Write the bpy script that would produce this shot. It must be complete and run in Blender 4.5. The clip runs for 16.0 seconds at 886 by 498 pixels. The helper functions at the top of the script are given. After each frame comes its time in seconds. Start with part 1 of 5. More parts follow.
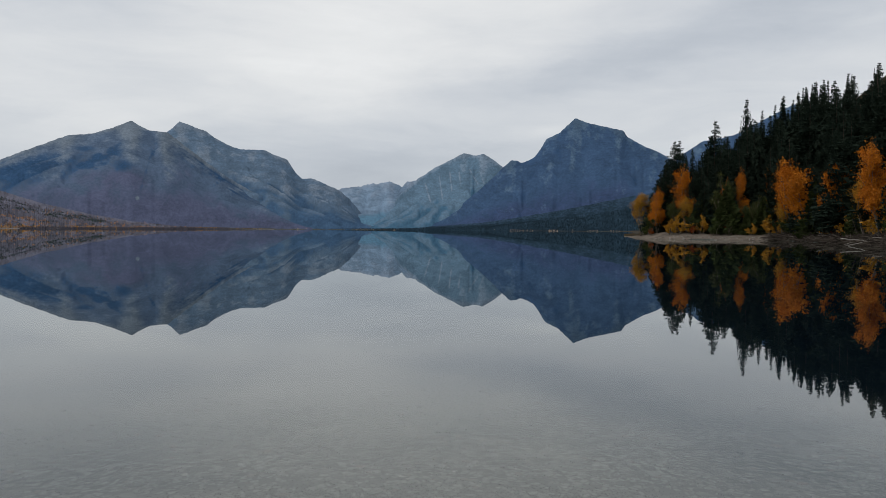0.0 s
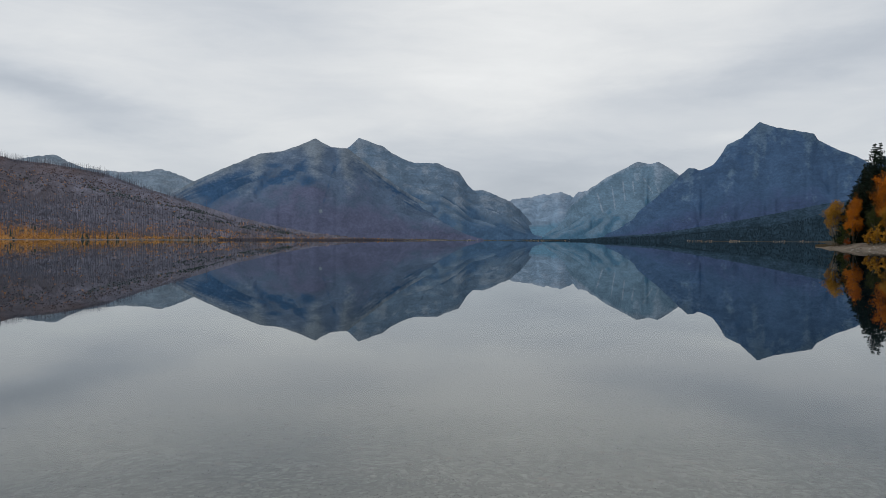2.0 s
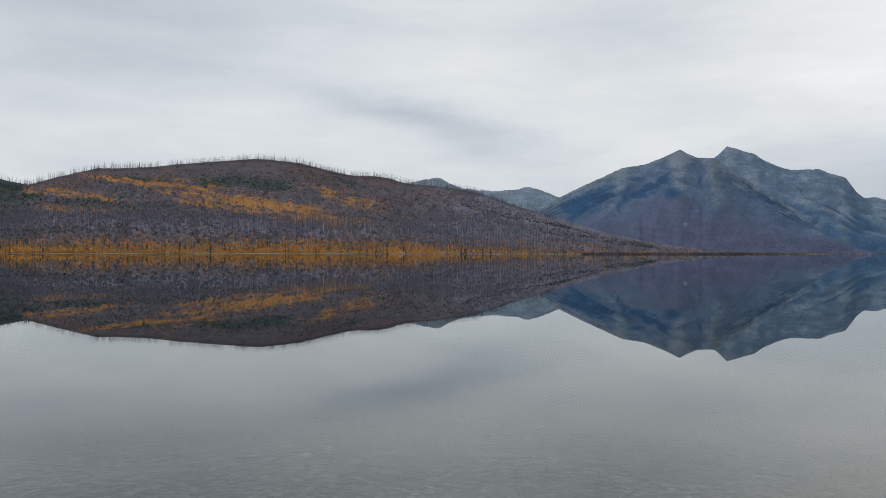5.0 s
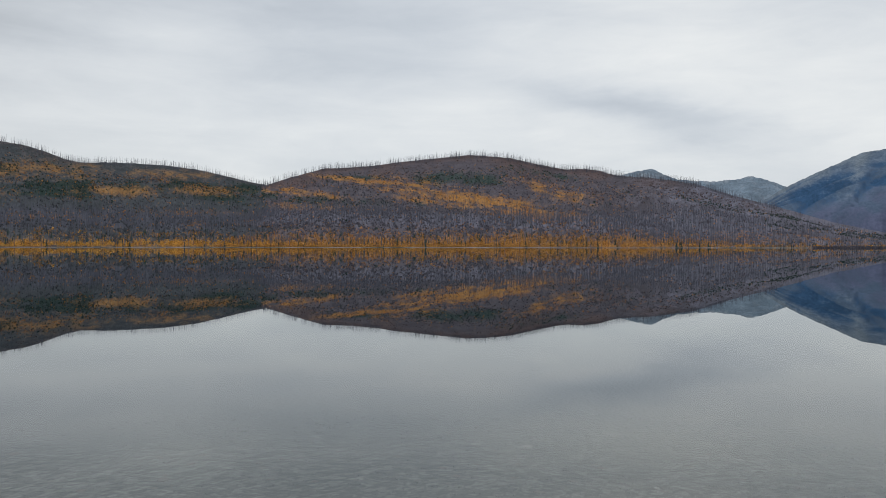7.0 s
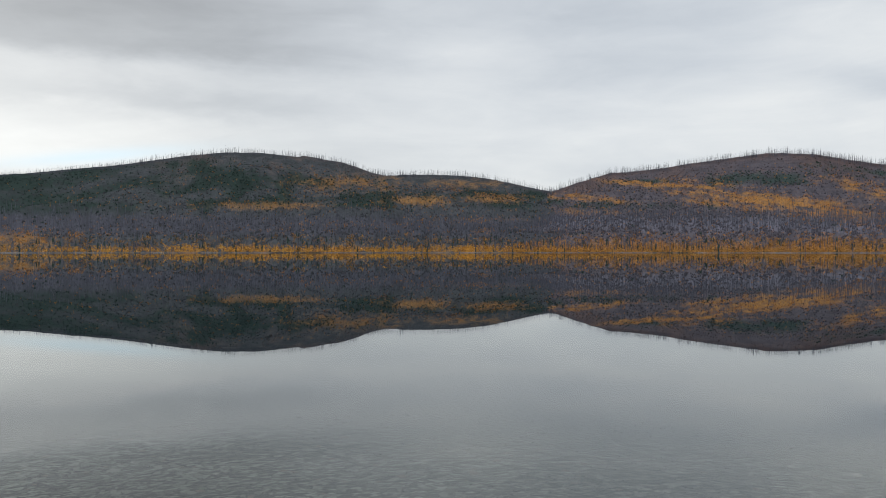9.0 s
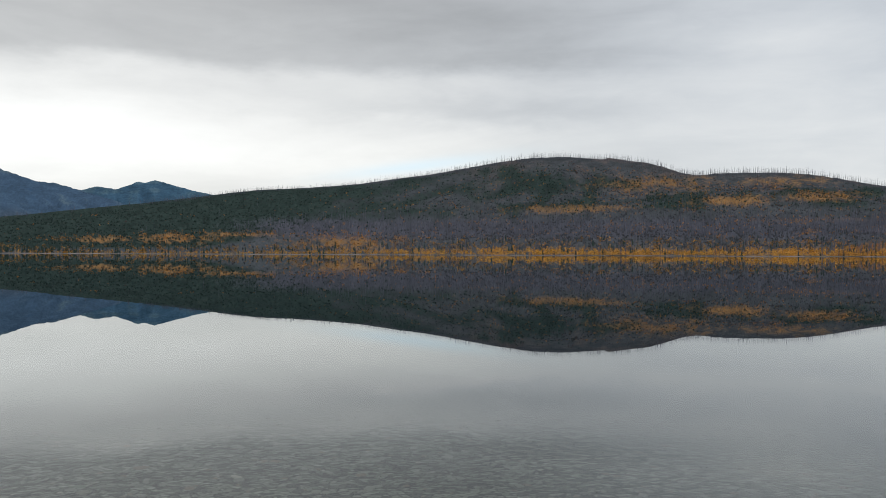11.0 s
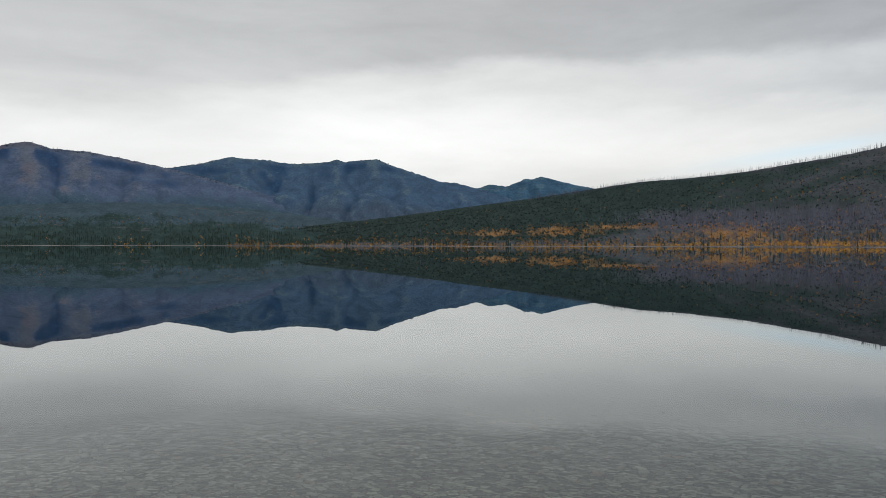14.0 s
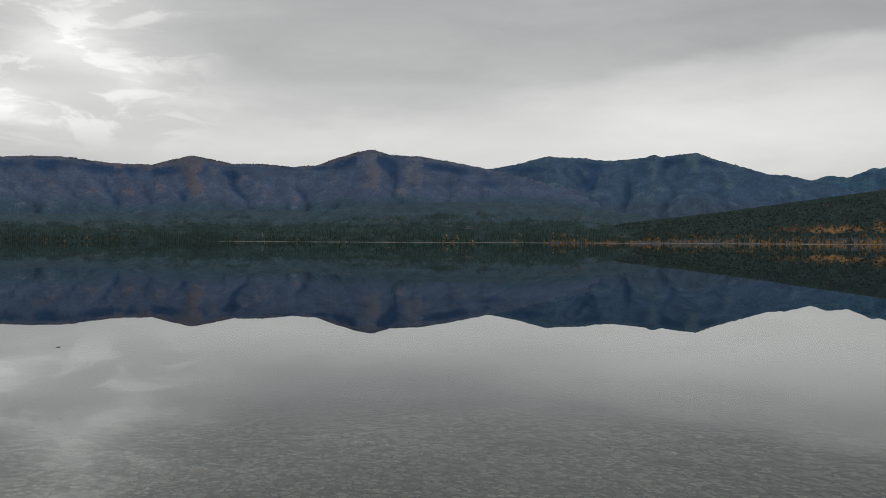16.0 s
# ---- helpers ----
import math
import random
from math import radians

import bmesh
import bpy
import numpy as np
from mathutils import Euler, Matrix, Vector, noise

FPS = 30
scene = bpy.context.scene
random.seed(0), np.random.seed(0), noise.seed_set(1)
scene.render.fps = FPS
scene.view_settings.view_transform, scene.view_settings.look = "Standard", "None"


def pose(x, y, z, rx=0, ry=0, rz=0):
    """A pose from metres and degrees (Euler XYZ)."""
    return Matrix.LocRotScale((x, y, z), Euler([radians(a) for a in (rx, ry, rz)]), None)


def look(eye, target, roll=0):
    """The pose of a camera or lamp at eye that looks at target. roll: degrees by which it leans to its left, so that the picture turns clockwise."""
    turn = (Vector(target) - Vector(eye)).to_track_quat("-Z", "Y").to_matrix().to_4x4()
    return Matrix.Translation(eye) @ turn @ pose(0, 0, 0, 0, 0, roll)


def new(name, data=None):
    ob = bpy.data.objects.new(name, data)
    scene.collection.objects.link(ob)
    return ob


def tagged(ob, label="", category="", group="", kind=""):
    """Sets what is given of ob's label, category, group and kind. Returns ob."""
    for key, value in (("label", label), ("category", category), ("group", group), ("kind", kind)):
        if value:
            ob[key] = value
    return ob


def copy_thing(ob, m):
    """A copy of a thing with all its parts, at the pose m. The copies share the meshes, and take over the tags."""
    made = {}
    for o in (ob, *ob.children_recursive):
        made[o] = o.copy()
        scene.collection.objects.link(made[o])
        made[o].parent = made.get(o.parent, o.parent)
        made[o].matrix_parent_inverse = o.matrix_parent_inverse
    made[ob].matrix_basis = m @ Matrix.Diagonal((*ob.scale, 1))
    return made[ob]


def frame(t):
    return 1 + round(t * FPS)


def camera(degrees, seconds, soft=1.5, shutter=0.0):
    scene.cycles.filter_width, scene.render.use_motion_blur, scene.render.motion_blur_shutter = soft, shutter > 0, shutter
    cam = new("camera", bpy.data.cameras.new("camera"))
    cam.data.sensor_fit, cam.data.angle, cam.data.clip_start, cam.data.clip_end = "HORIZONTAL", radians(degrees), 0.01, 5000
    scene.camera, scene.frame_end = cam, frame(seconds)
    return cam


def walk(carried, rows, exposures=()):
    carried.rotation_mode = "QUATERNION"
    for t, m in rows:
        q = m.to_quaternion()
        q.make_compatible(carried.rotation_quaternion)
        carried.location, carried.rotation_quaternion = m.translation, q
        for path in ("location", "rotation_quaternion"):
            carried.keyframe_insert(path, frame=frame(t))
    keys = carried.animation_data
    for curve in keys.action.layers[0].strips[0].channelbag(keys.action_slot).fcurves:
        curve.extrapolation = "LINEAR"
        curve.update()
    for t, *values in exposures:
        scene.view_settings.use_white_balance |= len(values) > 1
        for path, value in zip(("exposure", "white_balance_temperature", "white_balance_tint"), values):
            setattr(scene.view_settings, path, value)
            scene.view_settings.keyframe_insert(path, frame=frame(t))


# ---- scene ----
# The eye swings on a short arc, at arm's length round the one who turns.
EYE, ARM = 1.6, 0.45
cam = camera(58.24, 16.0, soft=0.75)
# seconds, bearing (to the left of the first view), pitch, roll
TURNS = [
    (0.0, 0.00, -1.38, -0.35),
    (0.5, 2.98, -1.29, -0.36),
    (1.0, 5.61, -1.00, -0.41),
    (1.5, 8.75, -0.75, -0.34),
    (2.0, 12.25, -0.66, -0.23),
    (2.5, 15.50, -0.34, -0.17),
    (3.0, 19.58, 0.07, -0.02),
    (3.5, 23.91, 0.22, -0.09),
    (4.0, 28.97, 0.01, 0.01),
    (4.5, 33.43, 0.08, -0.06),
    (5.0, 37.95, 0.27, -0.14),
    (5.2, 39.45, 0.23, -0.16),
    (7.3, 55.32, -0.17, -0.10),
    (7.5, 56.94, -0.13, -0.11),
    (8.0, 62.15, -0.03, 0.12),
    (8.5, 68.21, 0.04, 0.17),
    (9.0, 73.33, 0.18, -0.00),
    (9.5, 79.55, 0.35, -0.14),
    (10.0, 86.05, 0.41, -0.06),
    (10.2, 87.81, 0.37, -0.04),
    (12.3, 107.76, -0.01, -0.38),
    (12.5, 109.56, -0.15, -0.30),
    (13.0, 113.16, -0.24, -0.43),
    (13.5, 117.26, -0.24, -0.51),
    (14.0, 122.00, -0.28, -0.07),
    (14.5, 128.33, -0.42, 0.12),
    (15.0, 134.18, -0.49, 0.04),
    (15.5, 139.62, -0.58, -0.16),
    (16.0, 144.42, -0.53, -0.21),
]
walk(cam, [(t, pose(-ARM * math.sin(radians(b)), ARM * math.cos(radians(b)), EYE, 90 + p, r, b)) for t, b, p, r in TURNS],
     exposures=[(0.0, -0.06, 6390, 9.6), (3.5, -0.01, 6370, 8.8), (7.5, 0.12, 6450, 8.5), (9.0, 0.15, 6480, 8.5), (10.0, 0.16, 6500, 8.5), (13.0, -0.06, 6480, 9), (14.5, -0.02, 6500, 9), (15.2, -0.13, 6530, 9), (16.0, -0.39, 6560, 9)])


# ---- node helper ----
class Tree:
    """Short hand for a node tree."""

    def __init__(self, tree):
        self.t = tree

    def node(self, kind, inputs=None, **props):
        n = self.t.nodes.new(kind)
        for k, v in props.items():
            setattr(n, k, v)
        for k, v in (inputs or {}).items():
            self.put(n.inputs[k], v)
        return n

    def put(self, socket, v):
        if isinstance(v, bpy.types.NodeSocket):
            self.t.links.new(v, socket)
        else:
            if isinstance(v, (tuple, list)) and socket.type == "RGBA" and len(v) == 3:
                v = (*v, 1)
            socket.default_value = v

    def math(self, op, a, b=0.0, c=0.0, clamp=False):
        n = self.node("ShaderNodeMath", {0: a, 1: b, 2: c}, operation=op)
        n.use_clamp = clamp
        return n.outputs[0]

    def mix(self, f, a, b):
        n = self.node("ShaderNodeMix", data_type="RGBA")
        self.put(n.inputs[0], f), self.put(n.inputs[6], a), self.put(n.inputs[7], b)
        return n.outputs[2]

    def noise(self, vec, scale, detail=4.0, rough=0.55, dist=0.0):
        n = self.node("ShaderNodeTexNoise", {"Vector": vec, "Scale": scale, "Detail": detail, "Roughness": rough, "Distortion": dist})
        return n.outputs[0]

    def ramp(self, f, lo, hi, a=0.0, b=1.0):
        n = self.node("ShaderNodeMapRange", {0: f, 1: lo, 2: hi, 3: a, 4: b}, interpolation_type="SMOOTHSTEP")
        return n.outputs[0]

    def scaled(self, vec, s, rot=(0, 0, 0)):
        return self.node("ShaderNodeMapping", {"Vector": vec, "Scale": s, "Rotation": rot}).outputs[0]


# ---- sky: an overcast deck with soft streaks ----
SUN_BEARING, SUN_HEIGHT = 105.0, 42.0
world = bpy.data.worlds.new("sky")
scene.world = world
world.use_nodes = True
world.node_tree.nodes.clear()
W = Tree(world.node_tree)
way = W.node("ShaderNodeTexCoord").outputs["Generated"]
sep = W.node("ShaderNodeSeparateXYZ", {0: way})
up = W.math("MAXIMUM", sep.outputs[2], 0.0)
bearing = W.math("MULTIPLY", W.math("ARCTAN2", W.math("MULTIPLY", sep.outputs[0], -1.0), sep.outputs[1]), 180 / math.pi)
bearing = W.math("ADD", bearing, W.math("MULTIPLY", W.math("LESS_THAN", bearing, -90.0), 360.0))
height = W.math("MULTIPLY", W.math("ARCSINE", up), 180 / math.pi)
layers = W.scaled(way, (1, 1, 5.5), (0.03, -0.05, 0))
wide = W.noise(layers, 1.5, 3.0, 0.5, 0.3)
band = W.noise(layers, 3.4, 6.0, 0.55, 0.5)
fine = W.noise(W.scaled(way, (1, 1, 3.5), (-0.08, 0.06, 0)), 9.0, 6.0, 0.6, 0.5)
warp = W.math("MULTIPLY", W.math("SUBTRACT", W.noise(W.scaled(way, (1, 1, 3.0)), 5.0, 5.0, 0.6), 0.5), 9.0)
warp_up = W.math("MULTIPLY", W.math("SUBTRACT", W.noise(W.scaled(way, (1, 1, 3.0), (0.4, 0.3, 0.9)), 6.0, 5.0, 0.6), 0.5), 3.2)
bright = W.math("ADD", 0.66, W.math("ADD", W.math("MULTIPLY", W.math("SUBTRACT", band, 0.5), 0.20), W.math("ADD", W.math("MULTIPLY", W.math("SUBTRACT", fine, 0.5), 0.10), W.math("MULTIPLY", W.math("SUBTRACT", wide, 0.5), 0.16))))
bent, bent_up = W.math("ADD", bearing, warp), W.math("ADD", height, warp_up)
# bearing, height, half width, half height, rise per degree of bearing, brightness added: the large clouds and gaps; the
# last of each list lies above the view
NORTH_CLOUDS = [
    (7, 12.5, 9, 3.4, -0.06, 0.145), (-13, 11.8, 13, 1.3, -0.17, -0.13), (-6, 6.6, 6, 0.6, -0.03, 0.07), (3, 4.6, 11, 2.2, 0.0, -0.17), (26, 7.8, 6, 1.8, 0, 0.08),
    (24, 15.5, 8, 2.4, 0, -0.09), (40, 9.7, 7, 1.0, 0.17, -0.14), (33, 7.5, 5, 0.9, 0.1, -0.08), (36, 13.2, 8, 2, 0, 0.06), (-24, 15, 8, 3, 0, -0.06),
    # the last is an unseen bright patch, added to lighten the near water
    (60, 12, 7, 6, 0, -0.045), (55, 8.0, 10, 1.6, 0.0, 0.05), (5, 26, 34, 8, 0, 0.25),
]
SOUTH_CLOUDS = [
    (76, 17, 24, 2.8, 0.0, -0.10), (98, 6.5, 13, 2.6, 0.0, 0.07), (122, 7.6, 14, 3.0, 0.03, 0.26), (93, 10.2, 11, 0.7, 0.0, -0.10), (152, 11.5, 9, 2.2, 0.12, -0.03), (85, 11, 8, 4.5, 0, -0.08),
    (128, 8, 12, 3.0, 0, 0.06), (168, 12, 6, 5.0, 0.1, 0.10), (171.5, 17, 3.2, 1.3, 0.1, 0.34), (169.5, 13, 2.2, 1.3, 0, 0.32), (172.5, 8.6, 2.4, 1.3, 0, 0.30),
    # the last is an unseen dark patch, added to dim the near water
    (166.8, 11, 1.6, 0.8, 0, 0.18), (163.5, 9.3, 3.0, 0.35, 0.1, 0.10), (150, 6.6, 12, 1.3, 0.0, 0.08), (156, 7.2, 16, 3.2, 0.0, 0.14), (138, 24, 40, 6, 0, -0.16),
]
for b, h, wb, wh, tilt, gain in NORTH_CLOUDS + SOUTH_CLOUDS:
    db = W.math("SUBTRACT", bent, b)
    dh = W.math("SUBTRACT", W.math("SUBTRACT", bent_up, h), W.math("MULTIPLY", db, tilt))
    d2 = W.math("ADD", W.math("POWER", W.math("DIVIDE", db, wb), 2.0), W.math("POWER", W.math("DIVIDE", dh, wh), 2.0))
    bright = W.math("MULTIPLY_ADD", W.math("EXPONENT", W.math("MULTIPLY", d2, -0.7)), gain, bright)
# the dark deck in the south-west, with a sharp lower edge that sinks towards the south
lip_up = W.math("SUBTRACT", 12.6, W.math("MULTIPLY", W.math("MAXIMUM", W.math("SUBTRACT", bearing, 124.0), 0.0), 0.15))
over_lip = W.ramp(W.math("SUBTRACT", bent_up, lip_up), -0.7, 1.0)
span = W.math("MULTIPLY", W.ramp(bent, 74.0, 92.0), W.math("MULTIPLY", W.ramp(bent, 114.0, 142.0, 1.0, 0.35), W.ramp(bent, 154.0, 168.0, 1.0, 0.0)))
bright = W.math("MULTIPLY_ADD", W.math("MULTIPLY", over_lip, span), -0.17, bright)
# torn gaps towards the south
torn = W.ramp(W.noise(W.scaled(way, (1, 1, 3.0), (0.04, 0, 0)), 9.0, 8.0, 0.6, 0.6), 0.49, 0.60)
gap = W.math("MULTIPLY", W.ramp(bent, 159.0, 168.0), W.math("MULTIPLY", W.ramp(height, 5.5, 8.0), W.ramp(height, 16.0, 20.0, 1.0, 0.0)))
bright = W.math("MULTIPLY_ADD", W.math("MULTIPLY", torn, gap), 0.23, bright)
bright = W.math("MAXIMUM", bright, 0.3)
cloud = W.node("ShaderNodeVectorMath", {0: W.mix(W.ramp(bright, 0.45, 0.85), W.mix(W.ramp(bearing, 50.0, 125.0), (0.90, 0.965, 1.06), (0.985, 0.992, 0.995)), (1.0, 0.998, 0.985)), 3: bright}, operation="SCALE").outputs[0]
sliver = W.math("SUBTRACT", height, W.math("SUBTRACT", 6.5, W.math("MULTIPLY", W.math("SUBTRACT", bearing, 95.0), 0.13)))
sliver = W.math("ADD", W.math("POWER", W.math("DIVIDE", sliver, 0.45), 2.0), W.math("POWER", W.math("DIVIDE", W.math("SUBTRACT", bearing, 97.0), 6.0), 2.0))
cloud = W.mix(W.math("MULTIPLY", W.math("EXPONENT", W.math("MULTIPLY", sliver, -1.0)), 0.6), cloud, (0.60, 0.78, 0.90))
nishita = W.node("ShaderNodeTexSky", sky_type="NISHITA", sun_disc=False, sun_elevation=radians(SUN_HEIGHT), sun_rotation=radians(-SUN_BEARING))
both = W.node("ShaderNodeVectorMath", {0: nishita.outputs[0], 1: (0.006, 0.006, 0.006), 2: cloud}, operation="MULTIPLY_ADD").outputs[0]
W.node("ShaderNodeOutputWorld", {0: W.node("ShaderNodeBackground", {0: both, 1: 1.0}).outputs[0]})

sun = new("sun", bpy.data.lights.new("sun", "SUN"))
sun.data.energy, sun.data.angle, sun.data.color = 0.8, radians(14), (1.0, 0.97, 0.92)
sun.matrix_world = look((-100 * math.sin(radians(SUN_BEARING)), 100 * math.cos(radians(SUN_BEARING)), 100 * math.tan(radians(SUN_HEIGHT))), (0, 0, 0))


# ---- materials ----
def material(name, rough=0.9, specular=0.0):
    m = bpy.data.materials.new(name)
    m.use_nodes = True
    m.node_tree.nodes.clear()
    t = Tree(m.node_tree)
    b = t.node("ShaderNodeBsdfPrincipled", {"Roughness": rough, "Specular IOR Level": specular})
    t.node("ShaderNodeOutputMaterial", {0: b.outputs[0]})
    place = t.node("ShaderNodeNewGeometry").outputs["Position"]
    return m, t, b, place


def bumped(t, b, h, strength, distance):
    t.put(b.inputs["Normal"], t.node("ShaderNodeBump", {"Height": h, "Strength": strength, "Distance": distance}).outputs[0])


def slope_material(name, base, covers, speck, relief=0.3, dark=0.75, light=1.3, fleck=None, strata=0.1):
    """A far slope: bare ground and its covers (attribute, colour), broken up at the size of single trees and rocks; the
    grain is stretched downhill to look even from the camera.
    """
    m, t, b, p = material(name, 0.95)
    lie = t.node("ShaderNodeUVMap", uv_map="lie").outputs[0]
    mid = t.noise(lie, speck * 0.16, 6.0, 0.62, 0.5)
    fine = t.noise(lie, speck, 4.0, 0.7)
    layer = t.noise(t.scaled(lie, (0.15, 1.6, 1), (0, 0, 0.12)), speck * 0.35, 5.0, 0.65, 0.6)
    c = t.node("ShaderNodeVectorMath", {0: base, 3: t.ramp(layer, 0.35, 0.65, 1 - strata, 1 + strata)}, operation="SCALE").outputs[0]
    edge = t.math("ADD", t.math("MULTIPLY", t.math("SUBTRACT", mid, 0.5), 1.2), t.math("MULTIPLY", t.math("SUBTRACT", fine, 0.5), 0.7))
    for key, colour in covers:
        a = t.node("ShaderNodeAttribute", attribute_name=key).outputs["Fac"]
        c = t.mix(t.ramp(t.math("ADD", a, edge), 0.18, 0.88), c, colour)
    k = t.math("MULTIPLY", t.ramp(fine, 0.36, 0.64, dark, light), t.ramp(mid, 0.35, 0.65, 0.86, 1.14))
    if fleck:
        c = t.mix(t.math("MULTIPLY", t.ramp(t.noise(lie, speck * 1.3, 3.0, 0.7), 0.54, 0.62), 0.8), c, fleck)
    t.put(b.inputs["Base Color"], t.node("ShaderNodeVectorMath", {0: c, 3: k}, operation="SCALE").outputs[0])
    bumped(t, b, t.math("ADD", mid, t.math("MULTIPLY", fine, 0.3)), relief, 0.25 / speck)
    return m


def leaf_material(name, low, high, rough=0.7, shine=0.25):
    m, t, b, p = material(name, rough)
    g = t.node("ShaderNodeNewGeometry").outputs["Random Per Island"]
    o = t.node("ShaderNodeObjectInfo").outputs["Random"]
    f = t.math("ADD", t.math("MULTIPLY", g, 0.75), t.math("MULTIPLY", o, 0.25))
    t.put(b.inputs["Base Color"], t.mix(f, low, high))
    return m


def bark_material(name, low, high):
    m, t, b, p = material(name, 0.9)
    n = t.noise(t.scaled(p, (1, 1, 0.15)), 14.0, 5.0, 0.65)
    t.put(b.inputs["Base Color"], t.mix(t.ramp(n, 0.3, 0.7), low, high))
    bumped(t, b, n, 0.6, 0.03)
    return m


def ground_material(name, low, high, pale, scale, bump=0.05):
    m, t, b, p = material(name, 0.9)
    n, s = t.noise(p, scale, 5.0, 0.6), t.noise(p, scale * 16, 5.0, 0.7)
    c = t.mix(t.ramp(n, 0.35, 0.68), low, high)
    t.put(b.inputs["Base Color"], t.mix(t.ramp(s, 0.5, 0.75), c, pale))
    bumped(t, b, s, 0.7, bump)
    return m


# far slopes: the blue in these colours is aerial haze, painted in
M_FAR = slope_material("far_rock_hazed", (0.19, 0.270, 0.37), [("wood", (0.115, 0.225, 0.325)), ("pale", (0.235, 0.300, 0.39))], 0.07, 0.3, 0.9, 1.1)
M_PYRAMID = slope_material("pyramid_rock_hazed", (0.125, 0.200, 0.278), [("wood", (0.066, 0.142, 0.222)), ("pale", (0.205, 0.268, 0.345))], 0.08, 0.3, 0.88, 1.12, None, 0.07)
M_TWIN = slope_material("twin_rock_hazed", (0.096, 0.139, 0.212), [("burn_haze", (0.092, 0.105, 0.170)), ("wood", (0.038, 0.082, 0.160)), ("pale", (0.160, 0.196, 0.240))], 0.10, 0.3, 0.88, 1.12, None, 0.03)
M_TWIN_BACK = slope_material("twin_back_rock_hazed", (0.116, 0.172, 0.246), [("wood", (0.060, 0.112, 0.192)), ("pale", (0.175, 0.222, 0.284))], 0.10, 0.3, 0.88, 1.12, None, 0.08)
M_BIG = slope_material("big_rock_hazed", (0.056, 0.102, 0.186), [("burn_haze", (0.050, 0.076, 0.150)), ("wood", (0.032, 0.068, 0.138)), ("pale", (0.092, 0.146, 0.220))], 0.08, 0.3, 0.88, 1.12, None, 0.05)
M_FOOT = slope_material("foothill_forest_hazed", (0.022, 0.041, 0.060), [("pale", (0.033, 0.058, 0.090))], 0.12, 0.4, 0.78, 1.22)
M_HORN = slope_material("horn_rock_hazed", (0.180, 0.235, 0.300), [("wood", (0.130, 0.182, 0.245)), ("pale", (0.23, 0.27, 0.32))], 0.08, 0.3, 0.88, 1.12)
M_BLUE = slope_material("blue_ridge_hazed", (0.054, 0.112, 0.178), [("wood", (0.038, 0.086, 0.146)), ("pale", (0.08, 0.14, 0.19))], 0.08, 0.3, 0.86, 1.14)
M_WEST = slope_material("west_range_rock_hazed", (0.061, 0.105, 0.170), [("burn_haze", (0.064, 0.094, 0.138)), ("wood", (0.034, 0.072, 0.136)), ("pale", (0.090, 0.136, 0.176))], 0.11, 0.35, 0.87, 1.13, None, 0.05)
# here the low burnt cover also holds grey-green haze in its colour
M_RANGE = slope_material("south_range_rock_hazed", (0.082, 0.113, 0.180), [("burn_haze", (0.056, 0.093, 0.131)), ("wood", (0.034, 0.066, 0.134)), ("pale", (0.116, 0.136, 0.182)), ("brown", (0.120, 0.118, 0.148))], 0.11, 0.35, 0.87, 1.13, None, 0.05)
M_BENCH = slope_material("bench_forest_hazed", (0.036, 0.058, 0.056), [("burn_haze", (0.056, 0.086, 0.108)), ("pale", (0.085, 0.086, 0.09))], 0.16, 0.4, 0.87, 1.13)
M_HILL_A = slope_material("burnt_hill_russet", (0.104, 0.097, 0.117), [("russet", (0.120, 0.090, 0.092)), ("green", (0.044, 0.068, 0.066)), ("gold", (0.36, 0.190, 0.070)), ("wood", (0.148, 0.148, 0.190))], 0.26, 0.4, 0.85, 1.15, (0.112, 0.094, 0.092))
M_HILL_B = slope_material("burnt_hill_green", (0.073, 0.081, 0.092), [("russet", (0.122, 0.102, 0.100)), ("green", (0.032, 0.050, 0.047)), ("gold", (0.26, 0.150, 0.070)), ("wood", (0.081, 0.084, 0.107))], 0.26, 0.4, 0.82, 1.18, (0.050, 0.056, 0.052))
M_SNAG = leaf_material("weathered_snag", (0.112, 0.117, 0.150), (0.165, 0.172, 0.215), 0.9)
M_GOLD = leaf_material("gold_leaf_far", (0.28, 0.138, 0.046), (0.78, 0.425, 0.135), 0.8)
M_AMBER = leaf_material("amber_leaf_far", (0.34, 0.150, 0.034), (0.88, 0.49, 0.115), 0.8)
M_SLOPE_GOLD = leaf_material("slope_leaf_far", (0.34, 0.145, 0.040), (0.80, 0.385, 0.108), 0.8)
M_RUST = leaf_material("rust_leaf_far", (0.15, 0.075, 0.035), (0.46, 0.26, 0.09), 0.8)
M_PALE_SPECK = leaf_material("pale_speck_far", (0.26, 0.19, 0.14), (0.78, 0.62, 0.48), 0.8)
M_GREEN = leaf_material("green_far", (0.036, 0.056, 0.052), (0.060, 0.086, 0.076), 0.9)
M_GREEN_BENCH = leaf_material("green_bench", (0.036, 0.056, 0.049), (0.060, 0.083, 0.066), 0.9)
# the next three greens carry distance haze as blue in the leaf colour
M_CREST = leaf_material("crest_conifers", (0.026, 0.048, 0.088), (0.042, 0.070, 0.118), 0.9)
M_GREEN_HEAD = leaf_material("green_lake_head_hazed", (0.028, 0.049, 0.070), (0.042, 0.068, 0.095), 0.9)
M_GREEN_BLUE = leaf_material("green_distant_hazed", (0.019, 0.034, 0.048), (0.027, 0.046, 0.063), 0.9)
M_BRUSH = leaf_material("bare_brush_far", (0.106, 0.101, 0.124), (0.128, 0.122, 0.148), 0.9)
M_RUSSET = leaf_material("russet_brush_far", (0.100, 0.077, 0.078), (0.128, 0.095, 0.091), 0.9)
